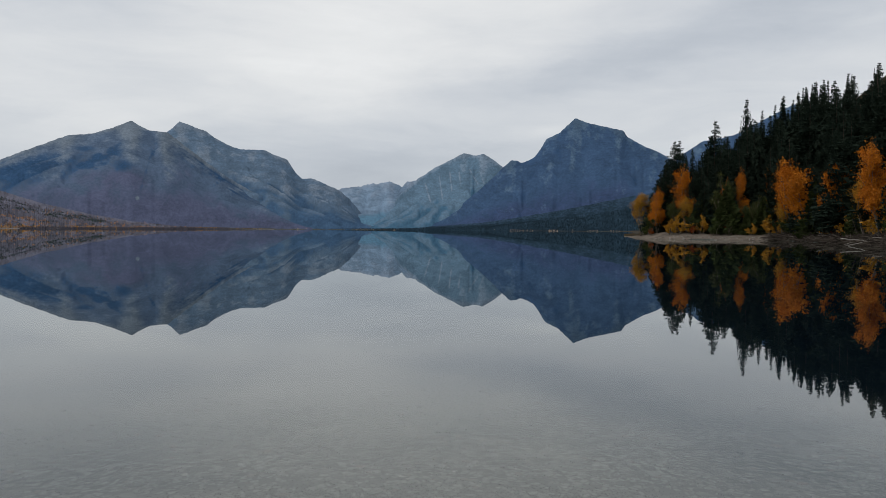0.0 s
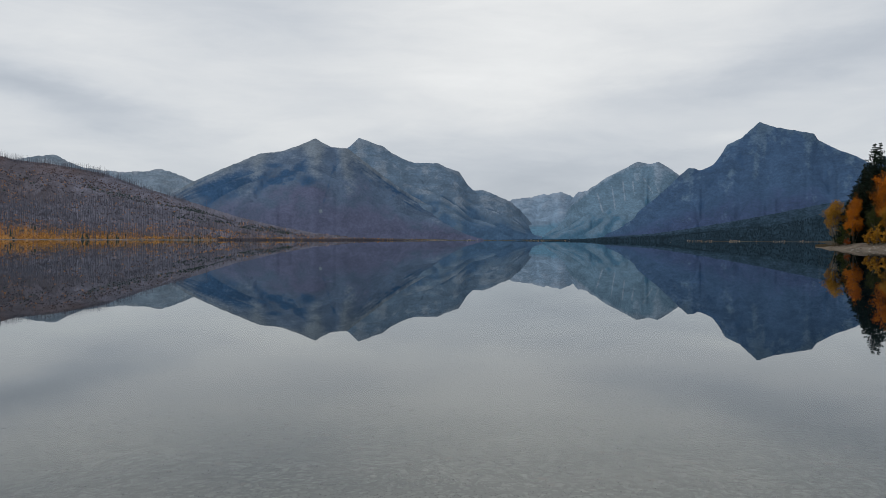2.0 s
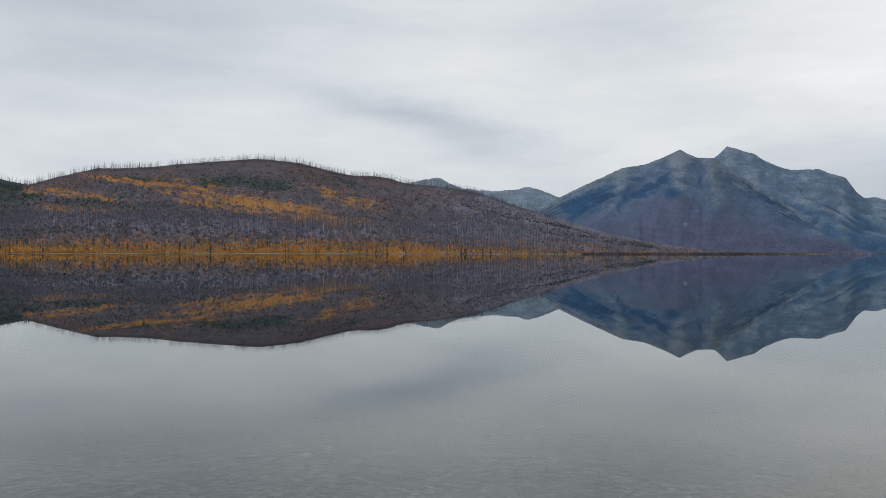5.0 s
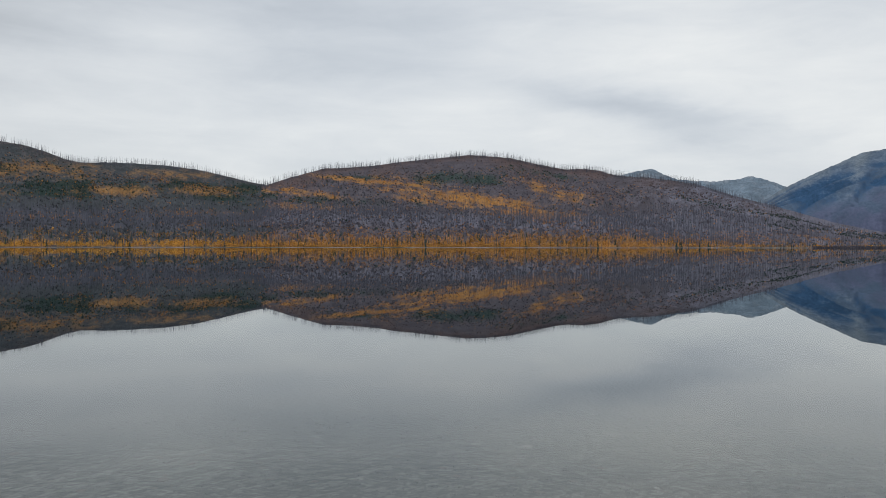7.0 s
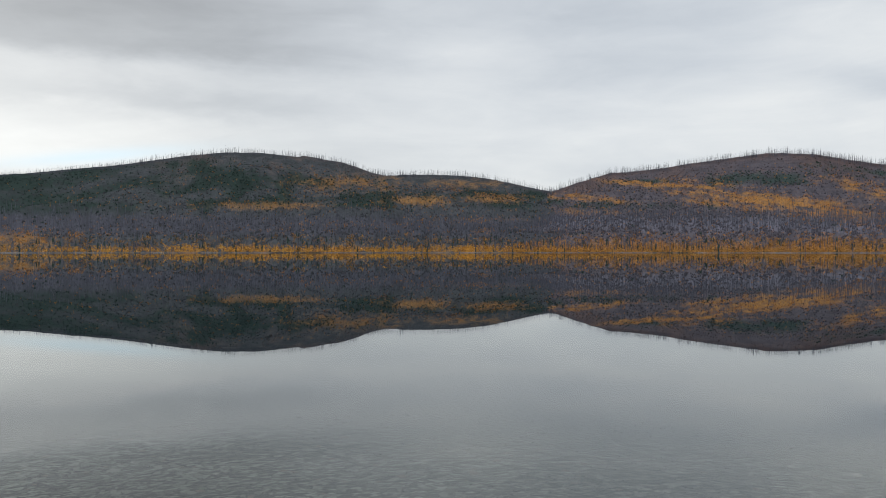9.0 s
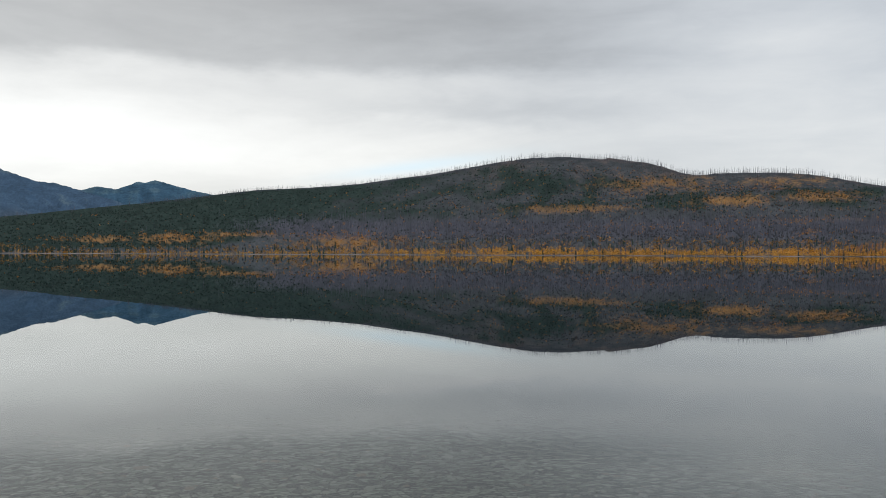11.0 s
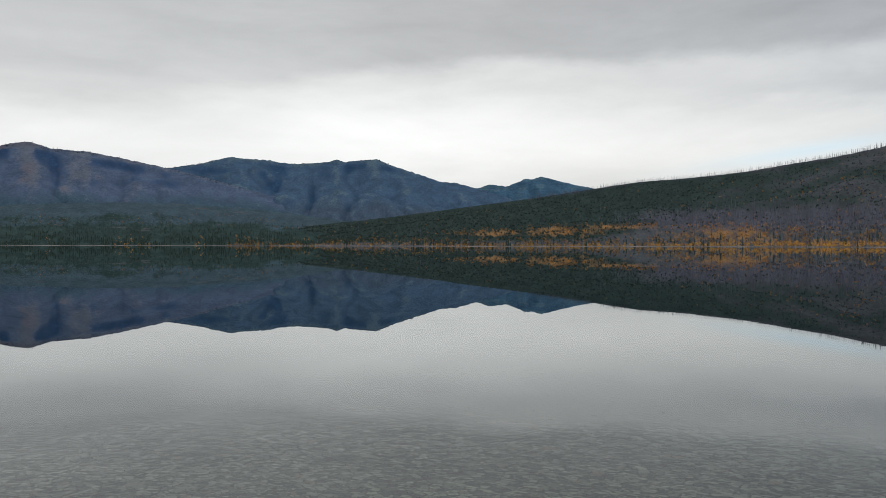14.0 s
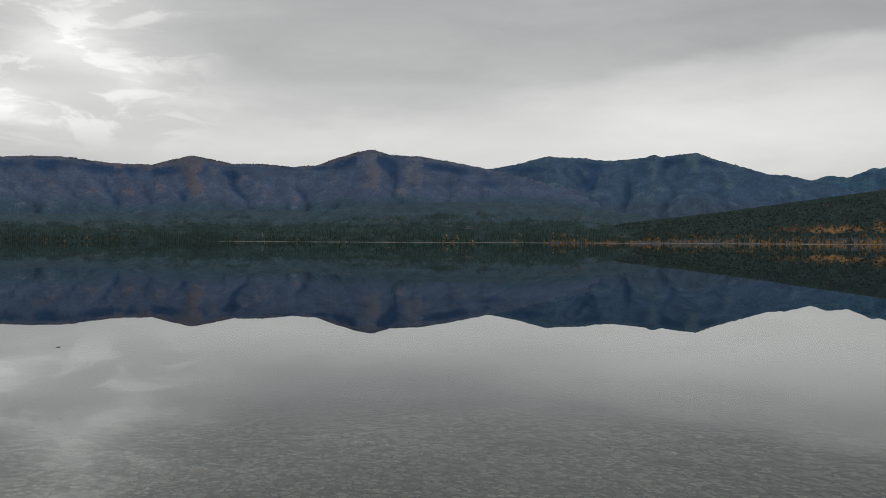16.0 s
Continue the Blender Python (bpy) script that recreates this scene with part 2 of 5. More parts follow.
M_BRUSH_DARK = leaf_material("dark_brush_far", (0.076, 0.083, 0.095), (0.106, 0.109, 0.124), 0.9)
M_NEEDLE = leaf_material("conifer_needles", (0.022, 0.035, 0.027), (0.038, 0.053, 0.038), 0.8)
M_NEEDLE_LIGHT = leaf_material("young_conifer_needles", (0.03, 0.045, 0.015), (0.075, 0.09, 0.035), 0.75)
M_WILLOW = leaf_material("willow_leaf", (0.030, 0.040, 0.014), (0.085, 0.090, 0.036), 0.75)
M_LEAF = leaf_material("gold_leaf", (0.27, 0.072, 0.009), (0.68, 0.245, 0.028), 0.65)
M_LEAF_YELLOW = leaf_material("yellow_leaf", (0.28, 0.13, 0.015), (0.55, 0.30, 0.05), 0.65)
M_LEAF_RED = leaf_material("russet_leaf", (0.16, 0.04, 0.015), (0.32, 0.10, 0.03), 0.65)
M_BARK = bark_material("conifer_bark", (0.05, 0.04, 0.035), (0.11, 0.09, 0.075))
M_BARK_PALE = bark_material("cottonwood_bark", (0.10, 0.085, 0.065), (0.24, 0.21, 0.17))
M_DRIFT = bark_material("driftwood", (0.13, 0.112, 0.095), (0.36, 0.32, 0.28))
M_DRIFT_DARK = bark_material("dark_driftwood", (0.022, 0.018, 0.016), (0.085, 0.07, 0.058))
M_DRIFT_MIX = leaf_material("broken_branches", (0.009, 0.007, 0.006), (0.165, 0.138, 0.115), 0.9)
M_BLEACHED = bark_material("bleached_wood", (0.28, 0.26, 0.23), (0.45, 0.42, 0.38))
M_BEACH_STONE = leaf_material("beach_stone", (0.12, 0.10, 0.085), (0.46, 0.43, 0.39), 0.85)
M_BEACH = ground_material("beach_gravel", (0.130, 0.108, 0.089), (0.205, 0.172, 0.142), (0.26, 0.225, 0.185), 0.35, 0.03)
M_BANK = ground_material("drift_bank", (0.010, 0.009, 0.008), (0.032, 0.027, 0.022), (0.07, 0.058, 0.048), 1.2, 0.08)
M_SHORE = ground_material("far_beach", (0.13, 0.115, 0.115), (0.26, 0.235, 0.23), (0.30, 0.27, 0.26), 0.03, 0.03)
M_FLOOR = ground_material("forest_floor", (0.03, 0.028, 0.02), (0.07, 0.05, 0.03), (0.09, 0.06, 0.03), 0.4, 0.05)
M_LAND = ground_material("valley_floor", (0.05, 0.05, 0.045), (0.08, 0.065, 0.05), (0.11, 0.08, 0.05), 0.02, 0.3)


def evened(t, p, c):
    """The gravel's tones blend towards one even grey in the north."""
    y = t.node("ShaderNodeSeparateXYZ", {0: p}).outputs[1]
    f = t.ramp(t.math("ADD", y, t.math("MULTIPLY", t.noise(p, 0.5, 4.0), 3.0)), -1.0, 5.0, 0.0, 0.55)
    return t.mix(f, c, (0.094, 0.094, 0.083))


def deep_tinted(t, p, c):
    """Paints the deep water's dark blue into the bed's own colour, growing with depth."""
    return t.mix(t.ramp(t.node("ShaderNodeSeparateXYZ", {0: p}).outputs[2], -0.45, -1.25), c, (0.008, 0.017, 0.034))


def bed_material():
    m, t, b, p = material("lake_bed", 0.85)
    n = t.noise(p, 0.7, 4.0, 0.6)
    cells = t.node("ShaderNodeTexVoronoi", {"Vector": t.scaled(p, (1, 0.7, 1), (0, 0, 0.6)), "Scale": 15.0}, feature="F1")
    gaps = t.node("ShaderNodeTexVoronoi", {"Vector": t.scaled(p, (1, 0.7, 1), (0, 0, 0.6)), "Scale": 15.0}, feature="DISTANCE_TO_EDGE").outputs[0]
    c = t.mix(t.ramp(n, 0.3, 0.7), (0.098, 0.108, 0.100), (0.165, 0.176, 0.160))
    tone = t.node("ShaderNodeSeparateColor", {0: cells.outputs["Color"]}).outputs[0]
    k = t.math("MULTIPLY", t.ramp(tone, 0.0, 1.0, 0.3, 1.9), t.ramp(gaps, 0.0, 0.16, 0.2, 1.0))
    c = t.node("ShaderNodeVectorMath", {0: c, 3: t.math("MULTIPLY", k, t.ramp(t.noise(p, 30.0, 4.0), 0.3, 0.7, 0.75, 1.25))}, operation="SCALE").outputs[0]
    c = evened(t, p, c)
    t.put(b.inputs["Base Color"], deep_tinted(t, p, c))
    bumped(t, b, cells.outputs[0], 0.8, 0.03)
    return m


def stone_material():
    m, t, b, p = material("bed_stone", 0.8)
    g = t.node("ShaderNodeNewGeometry").outputs["Random Per Island"]
    o = t.node("ShaderNodeObjectInfo").outputs["Random"]
    f = t.math("FRACT", t.math("ADD", g, o))
    c = t.mix(t.ramp(f, 0.0, 0.8), (0.056, 0.063, 0.059), (0.238, 0.248, 0.232))
    c = t.mix(t.ramp(f, 0.8, 0.86), c, (0.19, 0.145, 0.12))
    c = t.mix(t.ramp(f, 0.9, 0.93), c, (0.15, 0.18, 0.15))
    c = t.mix(t.ramp(f, 0.982, 0.99), c, (0.38, 0.37, 0.34))
    c = t.mix(t.math("MULTIPLY", t.noise(p, 40.0), 0.3), c, (0.07, 0.072, 0.062))
    t.put(b.inputs["Base Color"], deep_tinted(t, p, evened(t, p, c)))
    return m


def water_material():
    """Clear shallow water: the bed shows through where one looks down, the sky mirrors where one looks along."""
    m = bpy.data.materials.new("lake_water")
    m.use_nodes = True
    m.node_tree.nodes.clear()
    t = Tree(m.node_tree)
    p = t.node("ShaderNodeNewGeometry").outputs["Position"]
    h = t.noise(p, 0.16, 1.0, 0.4)
    normal = t.node("ShaderNodeBump", {"Height": h, "Strength": 0.05, "Distance": 0.02}).outputs[0]
    facing = t.node("ShaderNodeFresnel", {"IOR": 1.34}).outputs[0]
    facing = t.math("POWER", facing, 0.82)
    clear = t.node("ShaderNodeBsdfTransparent", {0: (0.86, 0.90, 0.83, 1)}).outputs[0]
    gloss = t.node("ShaderNodeBsdfGlossy", {0: (0.925, 0.950, 0.950, 1), "Roughness": 0.006, "Normal": normal}).outputs[0]
    s = t.node("ShaderNodeMixShader", {0: facing, 1: clear, 2: gloss}).outputs[0]
    t.node("ShaderNodeOutputMaterial", {0: s})
    return m


M_BED, M_STONE, M_WATER = bed_material(), stone_material(), water_material()

# ---- shapes ----
def mesh_of(name, verts, faces, mat, smooth=False):
    me = bpy.data.meshes.new(name)
    me.from_pydata(np.asarray(verts).tolist(), [], faces if isinstance(faces, list) else faces.tolist())
    me.materials.append(mat)
    if smooth:
        me.polygons.foreach_set("use_smooth", [True] * len(me.polygons))
    me.update()
    return me


TABLE = np.random.default_rng(3).random((256, 256))


def value_noise(x, y, seed=0):
    xi, yi = np.floor(x).astype(int), np.floor(y).astype(int)
    fx, fy = x - xi, y - yi
    fx, fy = fx * fx * (3 - 2 * fx), fy * fy * (3 - 2 * fy)
    g = lambda i, j: TABLE[(i + seed * 37) % 256, (j + seed * 91) % 256]
    a, b = g(xi, yi) * (1 - fx) + g(xi + 1, yi) * fx, g(xi, yi + 1) * (1 - fx) + g(xi + 1, yi + 1) * fx
    return a * (1 - fy) + b * fy


def fbm(x, y, octaves=4, seed=0, gain=0.5):
    total, amp, norm = 0.0, 1.0, 0.0
    for k in range(octaves):
        total = total + amp * value_noise(x * 2**k + 13.7 * k, y * 2**k + 7.1 * k, seed + k)
        norm, amp = norm + amp, amp * gain
    return total / norm


def polar(b, r, z):
    b = np.radians(b)
    return np.stack(np.broadcast_arrays(-np.sin(b) * r, np.cos(b) * r, z), -1)


def over(table, b):
    """A value that goes with the bearing: a number, or pairs of bearing and value."""
    return np.full(np.shape(b), float(table)) if isinstance(table, (int, float)) else np.interp(b, [p[0] for p in table], [p[1] for p in table])


def sheet(b, rows):
    """Faces of a grid with that many bearings and rows."""
    i, j = np.meshgrid(np.arange(b - 1), np.arange(rows - 1), indexing="ij")
    v = (i * rows + j).ravel()
    return np.stack([v, v + 1, v + rows + 1, v + rows], -1)


def erode(Z, dx, dy, steps, strength):
    """Water cuts branching gullies into a slope whose foot and crest stay. Z by bearing and climb, dx and dy the spacing in metres."""
    nb, nu = Z.shape
    n = nb * nu
    steps8 = [(i, j, math.hypot(i * dx, j * dy)) for i in (-1, 0, 1) for j in (-1, 0, 1) if i or j]
    here = np.arange(n).reshape(nb, nu)
    held = np.zeros((nb, nu), bool)
    held[:, 0] = held[:, -1] = True
    held = held.ravel().tolist()
    for _ in range(steps):
        P = np.pad(Z, 1, constant_values=1e9)
        best, to, far_ = np.zeros((nb, nu)), here.copy(), np.ones((nb, nu))
        for i, j, d in steps8:
            fall = (Z - P[1 + i:1 + i + nb, 1 + j:1 + j + nu]) / d
            better = fall > best
            best, to, far_ = np.where(better, fall, best), np.where(better, here + i * nu + j, to), np.where(better, d, far_)
        order = np.argsort(-Z.ravel(), kind="stable").tolist()
        to, far_ = to.ravel().tolist(), far_.ravel().tolist()
        area = [dx * dy] * n
        for k in order:
            if to[k] != k:
                area[to[k]] += area[k]
        z = Z.ravel().tolist()
        for k in reversed(order):
            if to[k] != k and not held[k]:
                f = strength * area[k] ** 0.45 / far_[k]
                z[k] = (z[k] + f * z[to[k]]) / (1 + f)
        Z = np.array(z).reshape(nb, nu)
        Q = np.pad(Z, 1, mode="edge")
        soft = (Q[:-2, 1:-1] + Q[2:, 1:-1] + Q[1:-1, :-2] + Q[1:-1, 2:]) / 4
        Z[:, 1:-1] += 0.07 * (soft - Z)[:, 1:-1]
    return Z


def blurred(Z, k):
    """A box blur over 2k + 1 cells both ways."""
    for axis in (0, 1):
        P = np.pad(Z, [(k + 1, k) if a == axis else (0, 0) for a in (0, 1)], mode="edge").cumsum(axis)
        Z = (np.take(P, range(2 * k + 1, P.shape[axis]), axis) - np.take(P, range(P.shape[axis] - 2 * k - 1), axis)) / (2 * k + 1)
    return Z


class Slope:
    """A mountain side that climbs from its foot to a crest and falls behind it. crest: bearing and angle of the skyline.
    lines: gullies, as bearing and angle of both ends, depth and half width in metres."""

    def __init__(self, name, crest, ridge, foot, mat, label, power=1.25, carve=1.0, lumps=0.10, rough=0.06, seed=1, step=0.08, rows=60, drop=0.5, category="mountain", cover=None, lines=()):
        b = np.arange(crest[0][0], crest[-1][0], step)

        def skyline(b):
            a = np.interp(b, [c[0] for c in crest], [c[1] for c in crest])
            k = np.exp(-np.linspace(-1.6, 1.6, 5) ** 2)
            return np.convolve(np.pad(a, 2, mode="edge"), k / k.sum(), "valid")

        u = np.linspace(0, 1, rows)
        # the eroded front, on a coarser net
        mean = float(np.mean(over(ridge, b)) + np.mean(over(foot, b))) / 2
        cb = np.linspace(b[0], b[-1], int((b[-1] - b[0]) / math.degrees(11 / mean)) + 2)
        B, U = np.meshgrid(cb, u, indexing="ij")
        rc, rf = over(ridge, cb)[:, None], over(foot, cb)[:, None]
        R = rf + (rc - rf) * U
        top = np.tan(np.radians(skyline(cb)))[:, None] * rc + EYE
        mid = np.sin(np.pi * U) ** 0.7
        x, y = R * np.sin(np.radians(B)), R * np.cos(np.radians(B))
        Z = top * U**power + lumps * top.mean() * mid * (fbm(x / 260, y / 260, 5, seed, 0.55) - 0.5) * 2
        A = np.degrees(np.arctan((Z - EYE) / R))
        for b0, a0, b1, a1, depth, wide in lines:
            dx, dy = b1 - b0, a1 - a0
            t = np.clip(((B - b0) * dx + (A - a0) * dy) / (dx * dx + dy * dy), 0, 1)
            d = np.hypot(B - b0 - t * dx, A - a0 - t * dy) * math.radians(1) * mean
            Z = Z - depth * mid * np.exp(-((d / wide) ** 2)) * 4 * t * (1 - t)
        dx, dy = math.radians(cb[1] - cb[0]) * mean, float(np.mean(rc - rf)) / (rows - 1)
        Z = erode(Z, dx, dy, 22, 0.06 * carve)
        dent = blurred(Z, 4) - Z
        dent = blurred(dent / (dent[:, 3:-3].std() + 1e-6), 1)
        # the finer mesh
        i = np.clip((b - cb[0]) / (cb[1] - cb[0]), 0, len(cb) - 1.001)
        f = (i - i.astype(int))[:, None]
        i = i.astype(int)
        Z, dent = (g[i] * (1 - f) + g[i + 1] * f for g in (Z, dent))
        a = skyline(b) + rough * (fbm(b * 4.0, b * 0 + seed, 4, seed, 0.7) - 0.5) * 2
        u = np.concatenate([u, 1 + np.linspace(0.06, drop, 8)])
        B, U = np.meshgrid(b, u, indexing="ij")
        rc, rf = over(ridge, b)[:, None], over(foot, b)[:, None]
        R = rf + (rc - rf) * U
        front = np.minimum(U, 1.0)
        top = np.tan(np.radians(a))[:, None] * rc + EYE
        Z, dent = (np.concatenate([g, np.repeat(g[:, -1:], 8, 1)], 1) for g in (Z, dent))
        Z = np.minimum(Z, top * (0.25 + 0.75 * front)) + 0.02 * top.mean() * np.sin(np.pi * front) ** 0.8 * (fbm(B * 4, U * 38, 4, seed + 23, 0.6) - 0.5)
        Z[:, rows - 1:] = top
        Z = Z * (1 - np.clip((U - 1) / 0.8, 0, 1)) - 0.5 * (U == 0)
        self.b, self.u, self.R, self.Z, self.rows = b, u, R, Z, rows
        me = mesh_of(name, polar(B, R, Z).reshape(-1, 3), sheet(len(b), len(u)), mat, True)
        # scaled by height so that the grain looks even from the camera
        uv = np.stack([np.radians(B) * R.mean(), 1.3 * top * front**power + 400 * np.maximum(U - 1, 0)], -1).reshape(-1, 2)
        idx = np.empty(len(me.loops), dtype=np.int32)
        me.loops.foreach_get("vertex_index", idx)
        me.uv_layers.new(name="lie").data.foreach_set("uv", uv[idx].astype(np.float32).ravel())
        # what grows where: A is the angle seen from the shore, E its share of the skyline's, dent how hollow the ground
        # is; dent also tones the relief
        A = np.degrees(np.arctan((Z - EYE) / R))
        A = np.where(U >= 1, a[:, None], A)
        E = np.clip(A / np.maximum(a, 0.05)[:, None], 0, 1)
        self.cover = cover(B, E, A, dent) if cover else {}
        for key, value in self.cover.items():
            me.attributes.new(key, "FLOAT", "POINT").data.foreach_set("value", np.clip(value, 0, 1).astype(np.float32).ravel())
        self.ob = tagged(new(name, me), label, category, kind="structure")

    def spots(self, n, low, high, r, edge=0.0):
        """n random places between two shares of the climb: bearing, share and place."""
        i = r.integers(1, len(self.b) - 1, n)
        u = r.uniform(low, high, n)
        j = np.clip(u, 0, 1) * (self.rows - 1)
        j0 = np.minimum(j.astype(int), self.rows - 2)
        f = j - j0
        z = self.Z[i, j0] * (1 - f) + self.Z[i, j0 + 1] * f
        d = self.R[i, j0] * (1 - f) + self.R[i, j0 + 1] * f
        b = self.b[i] + r.uniform(-0.04, 0.04, n)
        self.i, self.j = i, j0
        return b, u, polar(b, d, z)

    def share(self, key):
        """The cover at the last spots."""
        return np.clip(self.cover[key][self.i, self.j], 0, 1)


def stuff(name, verts, faces, mat, label, category, group=""):
    return tagged(new(name, mesh_of(name, verts, faces, mat)), label, category, group, "stuff")


def snags(name, at, h, w, r, label):
    """Bare dead trunks: three-sided tapered poles, a little askew, some with a stub of a limb."""
    n = len(at)
    ang = r.uniform(0, 6.28, n)[:, None] + np.array([0, 2.094, 4.189])
    foot = at[:, None, :] + np.stack([np.cos(ang) * w[:, None], np.sin(ang) * w[:, None], np.full_like(ang, -0.6)], -1)
    lean = r.normal(0, 0.04, (n, 2)) * h[:, None]
    tip = at + np.stack([lean[:, 0], lean[:, 1], h], -1)
    topr = tip[:, None, :] + np.stack([np.cos(ang) * w[:, None] * 0.35, np.sin(ang) * w[:, None] * 0.35, ang * 0], -1)
    v = np.concatenate([foot, topr], 1).reshape(-1, 3)
    k = np.arange(n)[:, None, None] * 6
    f = (k + np.array([[0, 1, 4, 3], [1, 2, 5, 4], [2, 0, 3, 5]])).reshape(-1, 4)
    return stuff(name, v, f, M_SNAG, label, "dead trees")


def clumps(name, at, h, r, mat, label, category, leaves=17, wide=0.42, low=0.05):
    """Young broad-leaved trees: a loose spindle of small leaf sprays each."""
    n = len(at)
    t = r.beta(1.5, 1.7, (n, leaves))
    ang = r.uniform(0, 6.28, (n, leaves))
    rad = np.sqrt(r.random((n, leaves))) * wide * (np.sin(np.pi * (t * 0.85 + 0.12))) ** 0.7 * (0.75 + 0.5 * r.random((n, 1)))
    c = at[:, None, :] + np.stack([np.cos(ang) * rad, np.sin(ang) * rad, low + t * (1 - low)], -1) * h[:, None, None]
    s = h[:, None, None] * 0.175 * r.uniform(0.6, 1.3, (n, leaves, 1))
    d = [r.normal(0, 0.6, (n, leaves, 3)) * s for _ in range(3)]
    v = np.stack([c + d[0], c + d[1], c + d[2]], 2).reshape(-1, 3)
    return stuff(name, v, np.arange(len(v)).reshape(-1, 3), mat, label, category)


def tufts(name, at, h, r, mat, label):
    """Low brush: a few upright ragged blades each."""
    n, k = len(at), 4
    c = at[:, None, :] + r.normal(0, 0.35, (n, k, 3)) * h[:, None, None] * [1, 1, 0]
    a = r.uniform(0, 6.28, (n, k))
    w = (r.uniform(0.2, 0.5, (n, k)) * h[:, None])[..., None]
    side = np.stack([np.cos(a), np.sin(a), a * 0], -1) * w
    tip = c + np.stack([a * 0, a * 0, r.uniform(0.5, 1.1, (n, k)) * h[:, None]], -1) + side * r.uniform(-0.8, 0.8, (n, k, 1))
    drop = np.array([0, 0, -0.3])
    v = np.stack([c - side + drop, c + side + drop, tip], 2).reshape(-1, 3)
    return stuff(name, v, np.arange(len(v)).reshape(-1, 3), mat, label, "brush")


def firs(name, at, h, r, mat, label, wide=0.2):
    """Far conifers: three ragged tiers each."""
    n, sides = len(at), 5
    vs, fs = [], []
    for k, (z0, z1, w) in enumerate(((0.02, 0.6, 1.0), (0.3, 0.82, 0.72), (0.58, 1.0, 0.45))):
        ang = np.arange(sides) * 6.283 / sides + r.uniform(0, 6.28, (n, 1))
        rad = wide * w * h[:, None] * r.uniform(0.6, 1.25, (n, sides))
        ring = at[:, None, :] + np.stack([np.cos(ang) * rad, np.sin(ang) * rad, np.broadcast_to(z0 * h[:, None], ang.shape) * r.uniform(0.8, 1.2, (n, sides))], -1)
        tip = at + np.stack([h * 0, h * 0, h * z1], -1)
        v = np.concatenate([ring, tip[:, None, :]], 1).reshape(-1, 3)
        base = np.arange(n)[:, None, None] * (sides + 1) + k * n * (sides + 1)
        tri = np.array([[i, (i + 1) % sides, sides] for i in range(sides)])
        vs.append(v), fs.append((base + tri).reshape(-1, 3))
    return stuff(name, np.concatenate(vs), np.concatenate(fs), mat, label, "conifers")


# ---- lake, bed and land ----
# the far shore, by bearing and metres
FAR_SHORE = [(-58, 20), (-55, 28), (-50, 34), (-46, 50), (-38, 70), (-29.1, 98), (-26.3, 125), (-23.6, 155), (-17.6, 164), (-14.6, 172), (-13.3, 215), (-12.9, 2300), (-6, 2700), (0, 3300), (6, 3500), (10, 3000), (16, 2000),
             (22, 1450), (30, 1120), (40, 960), (55, 900), (86, 900), (100, 950), (113, 1050), (128, 1250), (140, 1500), (155, 1700), (175, 1900), (190, 1900), (200, 60), (206, 8)]
NEAR_SHORE = [(-62, 400), (-58, 20), (-55, 14), (-50, 6), (-45, 2.8), (-20, 2.2), (75, 2.0), (160, 2.2), (195, 2.6), (206, 8), (214, 40), (222, 400)]


def land_height(b, r):
    b = np.where(b < -90, b + 360, b)
    far, near = np.interp(b, *zip(*FAR_SHORE)), np.interp(b, *zip(*NEAR_SHORE))
    bed = -np.minimum(0.085 * (r - near), 9.0)
    bed = np.maximum(bed, -0.06 * (far - r) - 0.02)
    land = 0.15 + np.minimum((r - far) * 0.02, 3) * np.where(b < -12.85, 0.2, 1) + np.maximum(r - far - 150, 0) * np.where(b < -12.85, 0.001, 0.008)
    beach = np.minimum(0.10 * (near - r), 0.20 + 0.025 * np.minimum(r, 300))
    return np.where(r < near, np.maximum(beach, 0.0), np.where(r < far, bed, land))


gb = np.concatenate([np.arange(-180, -64, 2.0), np.arange(-64, -12, 0.5), np.arange(-12, 181, 1.5)])
gr = np.concatenate([[0.0005], np.geomspace(0.8, 14, 60), np.geomspace(15, 4950, 110)])
GB, GR = np.meshgrid(gb, gr, indexing="ij")
gz = land_height(GB, GR) + 0.012 * (fbm(GR * np.cos(np.radians(GB)) * 2, GR * np.sin(np.radians(GB)) * 2, 3, 4) - 0.5)
ground = new("ground", mesh_of("ground", polar(GB, GR, gz).reshape(-1, 3), sheet(len(gb), len(gr)), M_BED, True))
ground.data.materials.append(M_LAND)
mid_r = (GR[:-1, :-1] * GR[1:, 1:]) ** 0.5
mid_z = gz[:-1, :-1]
ground.data.polygons.foreach_set("material_index", ((mid_r > 30) & (mid_z > 0)).astype(int).ravel())
tagged(ground, "grey gravel lake bed and valley floor", "ground", kind="structure")

ring = np.radians(np.arange(0, 360, 2.0))
lake = new("water", mesh_of("water", np.stack([np.cos(ring) * 4900, np.sin(ring) * 4900, ring * 0], -1), [list(range(len(ring)))], M_WATER))
tagged(lake, "calm clear lake mirroring the sky and mountains", "lake", kind="structure")

# ---- mountains: skylines by bearing and angle ----
SKY_M1A = [(9.33, 0.36), (11.26, 1.39), (13.21, 2.43), (15.19, 3.57), (17.19, 5.03), (19.12, 6.49), (20.02, 6.5), (20.62, 6.7), (21.36, 7.14), (22.45, 6.63), (23.67, 6.18), (25.22, 5.98), (27.33, 5.04), (28.95, 4.3), (29.76, 3.89), (31.36, 2.87), (32.96, 1.93), (35.32, 0.84)]
